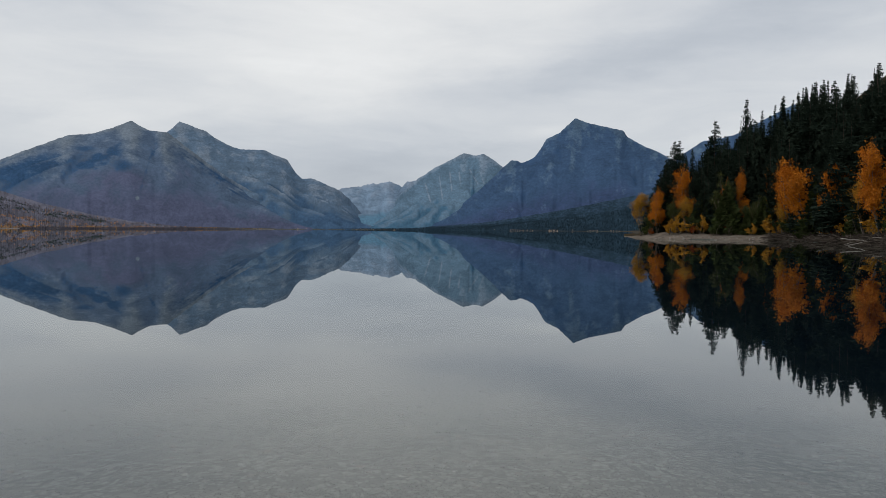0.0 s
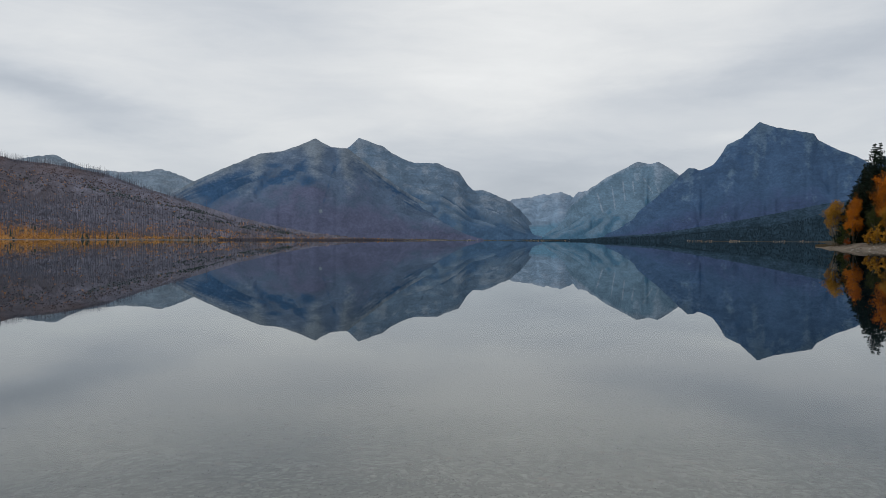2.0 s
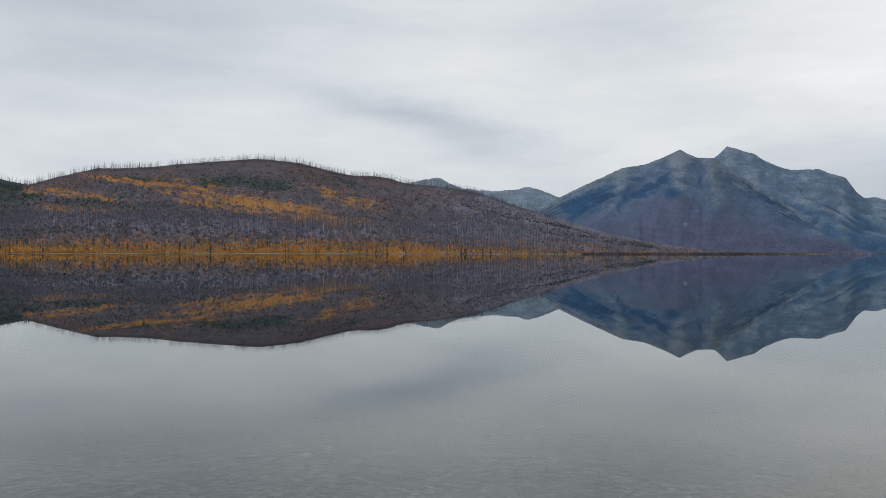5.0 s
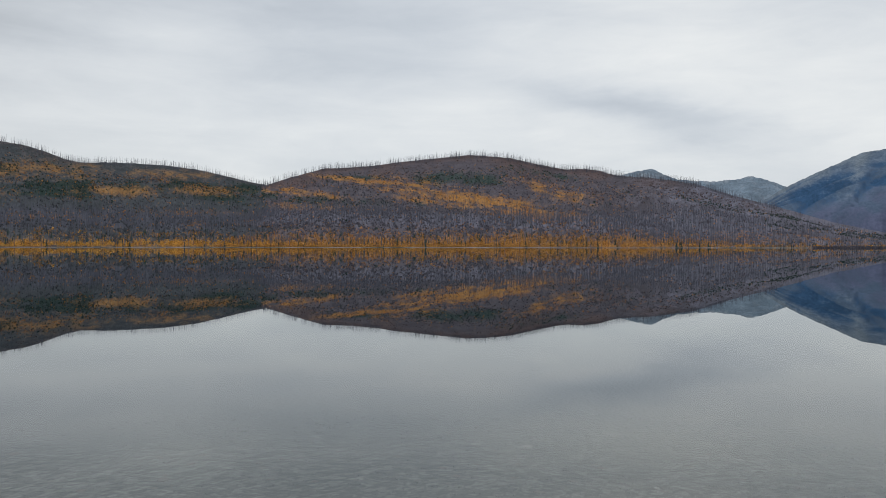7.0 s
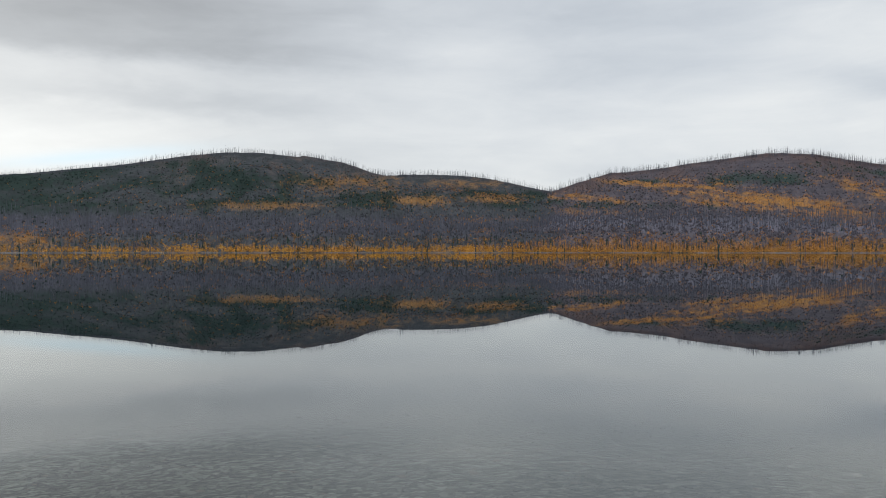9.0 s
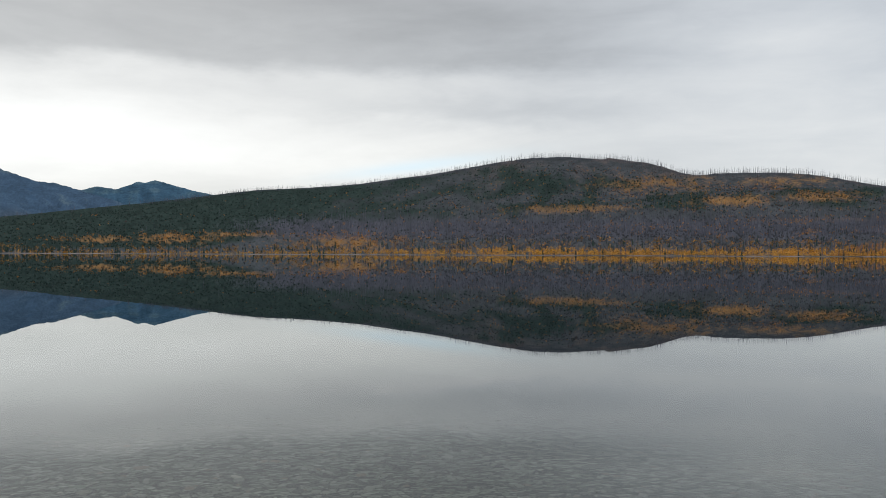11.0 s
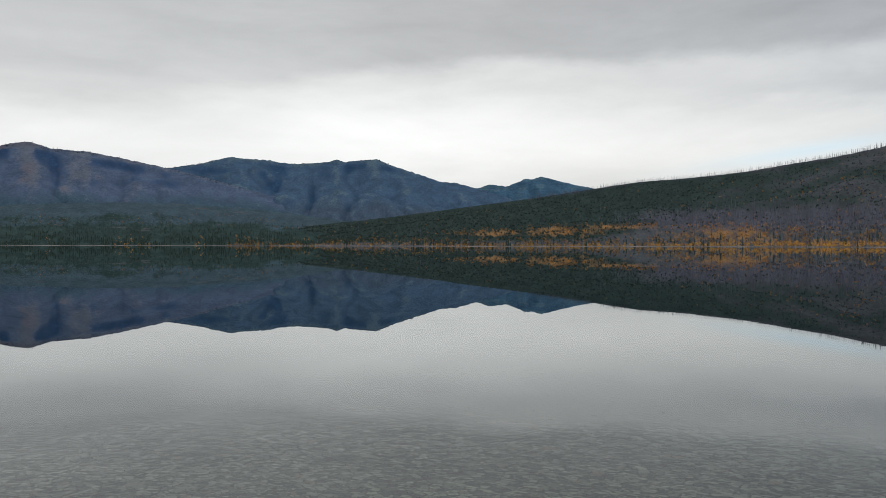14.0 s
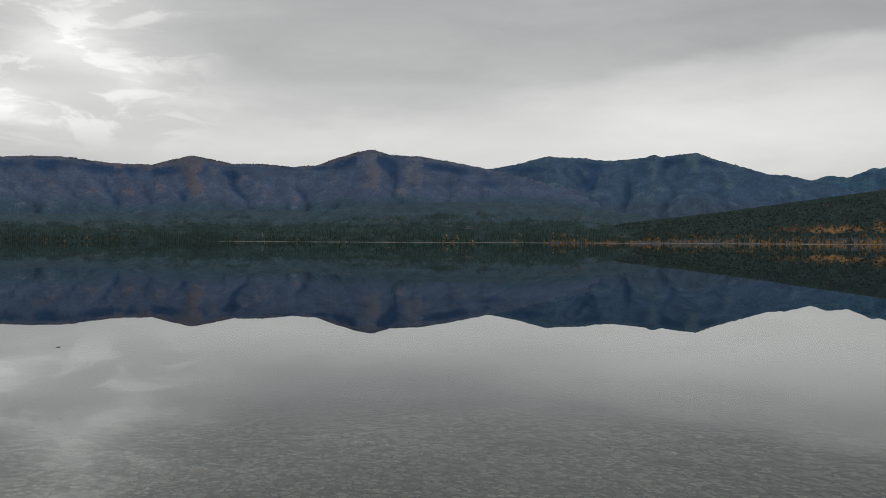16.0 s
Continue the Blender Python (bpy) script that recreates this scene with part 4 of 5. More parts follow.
hill_russet = Slope("burnt_hill_russet", SKY_H1, [(16, 2320), (20, 1940), (25, 1800), (40, 2000), (70, 2000)], [(16, 2005), (22, 1460), (25, 1330), (30, 1130), (40, 965), (55, 905), (70, 900)], M_HILL_A, "burnt hill with russet brush and gold drifts", power=1.35, carve=0.35, lumps=0.12, rough=0.03, seed=141, step=0.11, rows=80, category="hill", cover=cover_russet)
hill_green = Slope("burnt_hill_green", SKY_H2, [(61, 2050), (110, 1950), (138, 1900)], [(61, 905), (86, 905), (100, 955), (113, 1055), (128, 1255), (138, 1450)], M_HILL_B, "burnt hill with dark green young growth", power=1.35, carve=0.35, lumps=0.12, rough=0.03, seed=151, step=0.12, rows=80, category="hill", cover=cover_green)

# ---- the far shore strip ----
sb = np.arange(12.0, 178, 0.2)
far = np.interp(sb, *zip(*FAR_SHORE))
wob = (fbm(sb * 0.8, sb * 0, 4, 77) - 0.5) * 8
lip = 0.5 * fbm(sb * 1.3, sb * 0, 3, 78) * far / 900
rows = [(-6, -0.4), (wob, 0.06), (5 + wob, 0.1 + lip), (12, 0.2 + lip), (20, 0.1)]
strip = np.stack([polar(sb, far + d, z) for d, z in rows], 1).reshape(-1, 3)
tagged(new("shore", mesh_of("shore", strip, sheet(len(sb), len(rows)), M_SHORE)), "narrow pale gravel shore of the far side", "beach", kind="structure")

# ---- growth on the far hills ----
for hill, seed in ((hill_russet, 5), (hill_green, 6)):
    r = np.random.default_rng(seed)
    # the ridge's standing dead trunks
    b, u, at = hill.spots(6000, 0.975, 1.0, r)
    keep = (r.random(len(b)) < 1.6 * fbm(b * 2.5, u * 0, 3, seed) - 0.10 - 0.8 * (b > 116) - 0.9 * (b < 30))
    snags("snag_ridge", at[keep], r.uniform(7, 18, keep.sum()) * np.interp(b[keep], [88, 104], [1, 0.6]), r.uniform(0.14, 0.30, keep.sum()), r, "bare burnt trunks standing along the ridge")
    b, u, at = hill.spots(18000, 0.05, 0.6, r)
    keep = r.random(len(b)) < (hill.share("wood") * 0.9 + 0.04) * np.interp(b, [18, 34, 84, 98, 110], [0.1, 1, 0.9, 0.5, 0.05])
    snags("snag_belt", at[keep], r.uniform(9, 21, keep.sum()) * np.interp(b[keep], [18, 38], [0.3, 1]), r.uniform(0.18, 0.36, keep.sum()), r, "dense belt of grey burnt trunks")
    b, u, at = hill.spots(5000, 0.35, 0.97, r)
    keep = r.random(len(b)) < np.interp(b, [18, 36, 60, 86, 100], [0.05, 0.4, 0.7, 0.5, 0.03]) * (1 - 0.7 * hill.share("green"))
    at, b = at[keep], b[keep]
    snags("snag_slope", at, r.uniform(5, 12, len(b)), r.uniform(0.12, 0.26, len(b)), r, "scattered burnt trunks on the slope")
    b, u, at = hill.spots(21000, 0.008, 0.17, r)
    thick = (2.2 * fbm(b * 1.1, u * 30, 4, seed + 30) - 0.2) * np.interp(b, [18, 30, 46, 100, 110, 138], [0.08, 0.25, 1, 0.9, 0.35, 0.1])
    keep = r.random(len(b)) < thick * np.clip(1.6 - u * (10 if hill is hill_russet else 18), 0.03, 0.95)
    clumps("shore_brush", at[keep], r.gamma(8, 0.42, keep.sum()) * np.interp(b[keep], [20, 38, 88, 108], [0.45, 1, 1, 0.65]), r, M_GOLD if hill is hill_russet else M_AMBER, "golden young trees along the far shore", "brush")
    b, u, at = hill.spots(1200, 0.010, 0.16, r)
    keep = r.random(len(b)) < 0.6
    clumps("shore_thicket", at[keep], r.gamma(8, 0.6, keep.sum()) * np.interp(b[keep], [18, 36], [0.3, 1]), r, M_RUST, "russet thicket along the far shore", "brush")
    b, u, at = hill.spots(500, 0.010, 0.16, r)
    firs("shore_firs", at, r.uniform(3, 9, len(b)) * np.interp(b, [18, 36], [0.3, 1]), r, M_GREEN, "small dark conifers among the shore brush")
    b, u, at = hill.spots(800, 0.010, 0.10, r)
    snags("shore_snags", at, r.uniform(8, 19, len(b)) * np.interp(b, [26, 40, 98, 106], [0.1, 1, 1, 0.1]), r.uniform(0.16, 0.3, len(b)), r, "burnt trunks above the golden shore brush")
    b, u, at = hill.spots(30000, 0.12, 0.9, r)
    keep = r.random(len(b)) < hill.share("gold") * 0.8 + np.interp(b, [28, 40, 66, 80, 92, 106], [0.0, 0.07, 0.07, 0.10, 0.07, 0.004])
    clumps("slope_brush", at[keep], r.uniform(2, 5, keep.sum()), r, M_SLOPE_GOLD, "golden brush drifts on the burnt slope", "brush", 14, 0.6)
    b, u, at = hill.spots(20000, 0.10, 0.88, r)
    keep = r.random(len(b)) < np.clip(1 - 1.1 * hill.share("green") - hill.share("gold") - 0.8 * hill.share("russet"), 0.04, 1) * 0.9 * np.interp(b, [26, 44, 84, 108], [0.1, 0.8, 1, 0.06])
    tufts("bare_brush", at[keep], r.uniform(1.5, 3.6, keep.sum()), r, M_BRUSH if hill is hill_russet else M_BRUSH_DARK, "bare grey brush and saplings over the burnt slope")
    b, u, at = hill.spots(24000, 0.12, 0.97, r)
    keep = r.random(len(b)) < hill.share("green") * np.interp(b, [90, 102], [0.9, 0.4])
    tufts("green_brush", at[keep], r.uniform(1.5, 4, keep.sum()), r, M_GREEN, "dark green young growth over the slope")
    b, u, at = hill.spots(9000, 0.12, 0.95, r)
    keep = r.random(len(b)) < hill.share("green") * np.interp(b, [90, 102], [0.45, 0.25])
    firs("young_firs", at[keep], r.uniform(2.5, 5, keep.sum()), r, M_GREEN, "dark green young conifers on the slope")
    b, u, at = hill.spots(16000, 0.2, 0.97, r)
    keep = r.random(len(b)) < (hill.share("russet") * 0.9 + 0.06) * np.interp(b, [20, 36, 86, 102], [0.15, 1, 1, 0.06])
    tufts("russet_brush", at[keep], r.uniform(1.4, 3.2, keep.sum()), r, M_RUSSET, "russet brush on the burnt slope")

r = np.random.default_rng(9)
b, u, at = bench.spots(17000, 0.004, 0.5, r)
keep = (r.random(len(b)) < np.interp(u, [0, 0.12, 0.25, 0.5], [1, 0.8, 0.35, 0.1])) & (fbm(b * 0.9, u * 14, 4, 25) > 0.40)
b, u, at = b[keep], u[keep], at[keep]
firs("bench_conifers", at, r.uniform(5, 10, len(b)) * (0.5 + 0.6 * r.random(len(b))) * np.interp(u, [0, 0.1, 0.5], [1.2, 0.8, 0.5]), r, M_GREEN_BENCH, "dark green conifer forest on the bench")
b, u, at = bench.spots(2400, 0.002, 0.14, r)
keep = (fbm(b * 1.2, u * 0, 4, 15) > 0.56) & (r.random(len(b)) < (1.0 - u * 7) * np.interp(b, [130, 150], [1, 0.35]))
clumps("bench_brush", at[keep], r.uniform(2, 5.5, keep.sum()), r, M_GOLD, "golden trees among conifers by the shore", "brush")
b, u, at = bench.spots(1500, 0.3, 0.6, r)
keep = fbm(b * 0.5, u * 20, 4, 16) > 0.64
clumps("bench_drifts", at[keep], r.uniform(2.5, 5, keep.sum()), r, M_RUST, "russet drifts among the bench conifers", "brush")
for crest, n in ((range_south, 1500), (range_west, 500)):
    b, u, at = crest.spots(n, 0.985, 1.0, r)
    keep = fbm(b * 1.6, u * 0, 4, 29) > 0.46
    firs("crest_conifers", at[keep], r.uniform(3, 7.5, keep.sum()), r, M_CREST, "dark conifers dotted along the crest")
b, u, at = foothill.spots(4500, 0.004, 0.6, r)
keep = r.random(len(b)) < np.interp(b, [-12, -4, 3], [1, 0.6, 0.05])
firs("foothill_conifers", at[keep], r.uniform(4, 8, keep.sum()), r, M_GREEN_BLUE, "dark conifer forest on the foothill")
# the head of the lake: low woods, and pale clumps at the water standing in for buildings
b = r.uniform(-12.7, 9.5, 3800)
d = np.interp(b, *zip(*FAR_SHORE)) + r.uniform(8, 170, len(b))
at = polar(b, d, land_height(b, d))
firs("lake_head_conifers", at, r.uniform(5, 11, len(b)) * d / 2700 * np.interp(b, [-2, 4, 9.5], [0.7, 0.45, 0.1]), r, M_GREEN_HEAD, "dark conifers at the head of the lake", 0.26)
b = r.uniform(-12.7, 11, 420)
d = np.interp(b, *zip(*FAR_SHORE)) + r.uniform(3, 10, len(b))
keep = fbm(b * 1.5, b * 0, 3, 18) > 0.47
at = polar(b, d, land_height(b, d))[keep]
clumps("lake_head_brush", at, (r.uniform(2, 5, len(b)) * d / 2700)[keep], r, M_PALE_SPECK, "pale and golden clumps standing in for buildings at the lake head", "brush")
b = 28 - 16 * r.random(3000) ** 1.5
d = np.interp(b, *zip(*FAR_SHORE)) + r.uniform(6, 40, len(b)) * r.random(len(b))
tufts("lakeside_thicket", polar(b, d, land_height(b, d)), r.uniform(1.5, 4, len(b)) * np.interp(b, [13, 18], [0.2, 1]) * d / 1600, r, M_BRUSH, "grey brown thicket along the lake")
keep = r.random(len(b)) < 0.10 * (fbm(b * 1.1, b * 0, 3, 19) > 0.5) + 0.02
clumps("lakeside_brush", polar(b, d, land_height(b, d))[keep], (r.uniform(2.5, 6, len(b)) * np.interp(b, [13, 18], [0.3, 1]) * d / 1600)[keep], r, M_GOLD, "golden bushes in the lakeside thicket", "brush")


# ---- trees of the wooded point ----
def tube(path, radii, sides=7):
    """Verts and quads of a tapered limb along a path."""
    path = np.asarray(path, float)
    n = len(path)
    d = np.gradient(path, axis=0)
    d /= np.linalg.norm(d, axis=1)[:, None] + 1e-9
    ref = np.where(np.abs(d[:, 2:3]) > 0.9, [[1.0, 0, 0]], [[0, 0, 1.0]])
    e1 = np.cross(d, ref)
    e1 /= np.linalg.norm(e1, axis=1)[:, None] + 1e-9
    e2 = np.cross(d, e1)
    a = np.arange(sides) * 2 * np.pi / sides
    v = path[:, None, :] + (np.cos(a)[None, :, None] * e1[:, None, :] + np.sin(a)[None, :, None] * e2[:, None, :]) * np.asarray(radii)[:, None, None]
    f = []
    for i in range(n - 1):
        for k in range(sides):
            f.append([i * sides + k, i * sides + (k + 1) % sides, (i + 1) * sides + (k + 1) % sides, (i + 1) * sides + k])
    f.append(list(range(sides))[::-1])
    f.append([(n - 1) * sides + k for k in range(sides)])
    return v.reshape(-1, 3), f


def joined(pieces):
    vs, fs, n = [], [], 0
    for v, f in pieces:
        vs.append(v)
        fs += [[i + n for i in q] for q in f]
        n += len(v)
    return np.concatenate(vs), fs


def empty(name, label, category, group=""):
    ob = new(name)
    ob.empty_display_size = 0.5
    return tagged(ob, label, category, group)


def part(name, me, parent, label=""):
    ob = new(name, me)
    ob.parent = parent
    return tagged(ob, label)


def conifer(h, spread, seed, mat, label, open_crown=0.0, low=0.06):
    """A conifer with a tapered trunk and whorls of drooping needle sprays."""
    r = np.random.default_rng(seed)
    ob = empty("conifer", label, "tree", "conifers on the point")
    zs = np.linspace(0, h, 9)
    sway = np.cumsum(r.normal(0, 0.03, (9, 2)), 0)
    v, f = tube(np.column_stack([sway, zs - 0.3 * (zs == 0)]), np.linspace(0.014 * h, 0.02, 9), 5)
    part("trunk", mesh_of("trunk", v, f, M_BARK, True), ob)
    tris = []
    z = low * h
    while z < h * 0.99:
        t = z / h
        reach = spread * h * (1 - t) ** 0.92 * min(1.0, 0.65 + 3 * t) + 0.10
        for k in range(int(r.integers(5, 8) if t < 0.85 else 6)):
            if r.random() < open_crown:
                continue
            a = r.uniform(0, 6.283)
            L = reach * r.uniform(0.6, 1.15)
            out = np.array([np.cos(a), np.sin(a), 0.0])
            side = np.array([-np.sin(a), np.cos(a), 0.0])
            n = max(3, int(L / (0.72 if t < 0.6 else 0.34)))
            s = np.linspace(0.08, 1.0, n)
            droop = -0.32 * s**1.4 + 0.20 * np.maximum(s - 0.75, 0) + r.uniform(-0.05, 0.2) * s + (0.15 if t > 0.93 else 0) * s
            spine = np.array([0, 0, z + r.normal(0, 0.2) * (1 - t)]) + out * (s * L)[:, None] + np.array([0, 0, 1.0]) * (droop * L)[:, None]
            thin = min(1.0, 0.30 + 1.4 * (1 - t))
            w = 0.36 * L * (1 - s) ** 0.6 * (0.4 + s) + 0.30 * thin
            for q in (-1, 1):
                jit = r.normal(0, 0.10 * thin, (3, n, 3))
                p0 = spine + jit[0]
                p1 = spine + side * (q * w)[:, None] + out * (0.25 * w)[:, None] + np.array([0, 0, -0.18]) * w[:, None] + jit[1]
                p2 = spine + side * (q * w * 0.35)[:, None] + out * (0.40 * thin + 0.14 * L) + np.array([0, 0, -0.12 * thin]) + jit[2]
                tris.append(np.stack([p0, p1, p2], 1))
            p1 = spine + np.array([0, 0, -0.85 * thin]) - side * 0.22 * thin + r.normal(0, 0.08 * thin, (n, 3))
            tris.append(np.stack([spine, p1, spine + out * 0.50 * thin + side * 0.12 * thin + r.normal(0, 0.08 * thin, (n, 3))], 1))
        z += h * 0.0145 * r.uniform(0.8, 1.3) + 0.03
    v = np.concatenate(tris).reshape(-1, 3)
    part("crown", mesh_of("crown", v, np.arange(len(v)).reshape(-1, 3), mat), ob)
    return ob


def broadleaf(h, wide, seed, mat, label, stems=3, leaves=7200, name="cottonwood", leaf=0.115, group="golden trees on the point"):
    """A cottonwood or a bush: forking limbs and a crown of small leaf sprays with gaps."""
    r = np.random.default_rng(seed)
    ob = empty(name, label, "shrub" if name == "bush" else "tree", group)
    limbs, ends = [], []

    def grow(p, d, length, rad, depth):
        n = 5 if depth > 1 else 3
        path = [p]
        for _ in range(n - 1):
            d = d + r.normal(0, 0.10, 3) + np.array([0, 0, 0.05])
            d = d / np.linalg.norm(d)
            path.append(path[-1] + d * length / (n - 1))
        limbs.append(tube(path, np.linspace(rad, rad * 0.6, n), 6 if depth > 1 else 3))
        if depth <= 2:
            ends.extend(path[1:])
        if depth == 0:
            ends.append(path[-1])
            ends.append(path[-2])
            return
        for _ in range(int(r.integers(2, 4))):
            a = r.uniform(0, 6.283)
            tilt = r.uniform(0.3, 0.75)
            nd = d * np.cos(tilt) + np.array([np.cos(a), np.sin(a), 0.15]) * np.sin(tilt) * wide * 2.2
            grow(path[int(r.integers(min(2, n - 2), n))], nd / np.linalg.norm(nd), length * r.uniform(0.55, 0.8), rad * 0.55, depth - 1)

    for k in range(stems):
        a = r.uniform(0, 6.283)
        d = np.array([np.cos(a) * 0.28 * (stems > 1), np.sin(a) * 0.28 * (stems > 1), 1.0])
        grow(np.array([np.cos(a) * 0.2 * (stems > 1), np.sin(a) * 0.2 * (stems > 1), -0.2]), d / np.linalg.norm(d), h * r.uniform(0.20, 0.38), 0.011 * h + 0.02, 3)
    v, f = joined(limbs)
    e = np.array(ends)
    k = h * 0.95 / max(e[:, 2].max(), 0.1)
    v, e = v * [1, 1, k], e * [1, 1, k]
    part("trunk", mesh_of("trunk", v, f, M_BARK_PALE, True), ob)
    full = r.gamma(0.7, 1.0, len(e))
    c = e[r.choice(len(e), leaves, p=full / full.sum())] + r.normal(0, 0.034 * h, (leaves, 3)) * [1, 1, 0.75]
    c[:, 2] = np.maximum(c[:, 2], 0.15)
    s = leaf * r.uniform(0.6, 1.4, (leaves, 1))
    u1 = r.normal(0, 1, (leaves, 3))
    u1 /= np.linalg.norm(u1, axis=1)[:, None]
    u2 = np.cross(u1, r.normal(0, 1, (leaves, 3)))
    u2 /= np.linalg.norm(u2, axis=1)[:, None]
    quad = np.stack([c - u1 * s, c - u2 * s * 0.55, c + u1 * s, c + u2 * s * 0.55], 1).reshape(-1, 3)
    part("crown", mesh_of("crown", quad, np.arange(len(quad)).reshape(-1, 4), mat), ob)
    return ob


# the wooded point: beach, floor and rising ground
pb = np.arange(-44, -12.7, 0.2)
edge = np.interp(pb, [-46, -38, -29.1, -26.3, -23.6, -17.6, -14.6, -13.5, -12.7], [50, 70, 98, 125, 155, 164, 172, 190, 235])
pu = np.array([-8, -1, 0, 2, 5, 9, 14, 22, 40, 70, 110, 160, 220])
PB, PU = np.meshgrid(pb, pu, indexing="ij")


def point_height(b, d):
    """Height on the point at a bearing, d metres behind its waterline."""
    rise = np.interp(d, [-8, 0, 9, 14, 40, 110, 220], [-0.6, -0.02, 0.75, 1.3, 4.5, 19, 36])
    steep = np.interp(b, [-45, -29, -20, -15.2, -12.5], [1.9, 1.6, 0.8, 0.02, 0.0])
    low = np.interp(b, [-15.5, -12.95], [1.0, 0.03])
    return np.where(d > 14, 1.3 * low + (rise - 1.3) * steep, np.where(d > 0, rise * low, rise))


PZ = point_height(PB, PU) + (fbm(PB * 3, PU * 0.3, 3, 8) - 0.5) * np.clip(PU * 0.05 - 0.2, 0, 0.5)
PR = edge[:, None] + PU + (fbm(PB * 0.7, PU * 0, 3, 12) - 0.5) * 2.0
beach_rows = 7
beach = tagged(new("beach", mesh_of("beach", polar(PB, PR, PZ)[:, :beach_rows].reshape(-1, 3), sheet(len(pb), beach_rows), M_BEACH, True)), "pale brown gravel beach ending in a dark bank", "beach", kind="structure")
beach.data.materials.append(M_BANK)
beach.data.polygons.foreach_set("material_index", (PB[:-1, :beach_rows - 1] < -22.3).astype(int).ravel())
tagged(new("forest_floor", mesh_of("forest_floor", polar(PB, PR, PZ)[:, beach_rows - 1:].reshape(-1, 3), sheet(len(pb), len(pu) - beach_rows + 1), M_FLOOR, True)), "dark littered forest floor rising behind the beach", "ground", kind="structure")


def on_point(b, d):
    e = float(np.interp(b, pb, edge))
    return polar(b, e + d, float(point_height(b, d))), e + d


SPRUCES = [conifer(20, w, s, M_NEEDLE, l, o) for w, s, l, o in (
    (0.24, 1, "dark green spruce with drooping boughs", 0.0), (0.27, 2, "dark green fir with dense boughs", 0.0),
    (0.21, 3, "slender dark green spruce", 0.05), (0.23, 4, "dark old conifer with gappy boughs", 0.15))]
YOUNG = [conifer(8, 0.24, 11, M_NEEDLE_LIGHT, "olive green young conifer by the beach", 0.05, 0.03)]
GOLDS = [broadleaf(11, 0.30, 21, M_LEAF, "orange cottonwood in autumn leaf"), broadleaf(10, 0.26, 22, M_LEAF, "orange cottonwood with a pale trunk"),
         broadleaf(11, 0.24, 23, M_LEAF_YELLOW, "yellow cottonwood in autumn leaf")]
BUSHES = [broadleaf(3.2, 0.5, 31, M_LEAF_YELLOW, "yellow autumn bush beside the beach", 4, 1000, "bush", 0.13, "bushes by the beach"),
          broadleaf(2.6, 0.5, 32, M_LEAF_RED, "russet autumn bush beside the beach", 4, 900, "bush", 0.12, "bushes by the beach"),
          broadleaf(3.0, 0.5, 33, M_NEEDLE_LIGHT, "olive green bush beside the beach", 4, 1000, "bush", 0.13, "bushes by the beach")]
WILLOW = broadleaf(8, 0.34, 41, M_WILLOW, "olive green willow behind the beach", 4, 3600, "willow", 0.13, "willows on the point")
used = set()


def plant(model, base, b, d, h, turn, wide=1.0):
    """Stand a tree of height h on the point."""
    place, _ = on_point(b, d)
    k = h / base
    m = Matrix.Translation(place) @ Matrix.Rotation(turn, 4, "Z") @ Matrix.Diagonal((k * wide, k * wide, k, 1))
    if model not in used:
        used.add(model)
        model.matrix_basis = m
        return model
    return copy_thing(model, m @ Matrix.Diagonal((*(1 / k for k in model.scale), 1)))


# the tallest, by bearing, metres behind the waterline and angle of the tip
TALL = [(-16.15, 30, 6.2, 0, 1.2), (-16.45, 27, 6.25, 1, 1.0), (-15.6, 26, 5.0, 1, 1.2), (-15.25, 22, 4.0, 1, 1.2), (-15.9, 20, 4.4, 0, 1.3), (-17.3, 40, 5.7, 2, 0.7), (-16.9, 38, 5.2, 2, 0.7),
        (-18.77, 34, 7.5, 1, 1.05), (-18.3, 27, 5.6, 0, 1.2), (-19.1, 26, 5.7, 1, 1.2), (-17.9, 22, 4.4, 1, 1.2), (-19.55, 40, 6.4, 1, 0.9), (-20.2, 34, 6.2, 0, 1.1), (-20.75, 46, 8.85, 1, 0.72), (-21.4, 48, 7.3, 0, 0.9),
        (-22.95, 60, 8.8, 1, 0.7), (-22.2, 56, 7.7, 0, 0.9), (-23.9, 62, 8.9, 0, 0.9), (-24.9, 62, 9.7, 1, 0.9), (-26.0, 66, 9.7, 1, 0.9), (-27.1, 64, 9.9, 0, 0.9), (-28.5, 60, 10.6, 1, 0.9), (-29.4, 55, 11.0, 1, 0.9)]
r = np.random.default_rng(17)
for b, d, tip, kind, wide in TALL:
    place, dist = on_point(b, d)
    plant(SPRUCES[kind], 20, b, d, math.tan(radians(tip)) * dist + EYE - place[2], r.uniform(0, 6.28), wide * 1.05)
deep, CROWNS = [], []
for model in SPRUCES:
    me = next(c for c in model.children if c.name.startswith("crown")).data
    co = np.empty(len(me.vertices) * 3)
    me.vertices.foreach_get("co", co)
    CROWNS.append(co.reshape(-1, 3, 3)[np.arange(len(co) // 9) % 3 == 0].reshape(-1, 3))
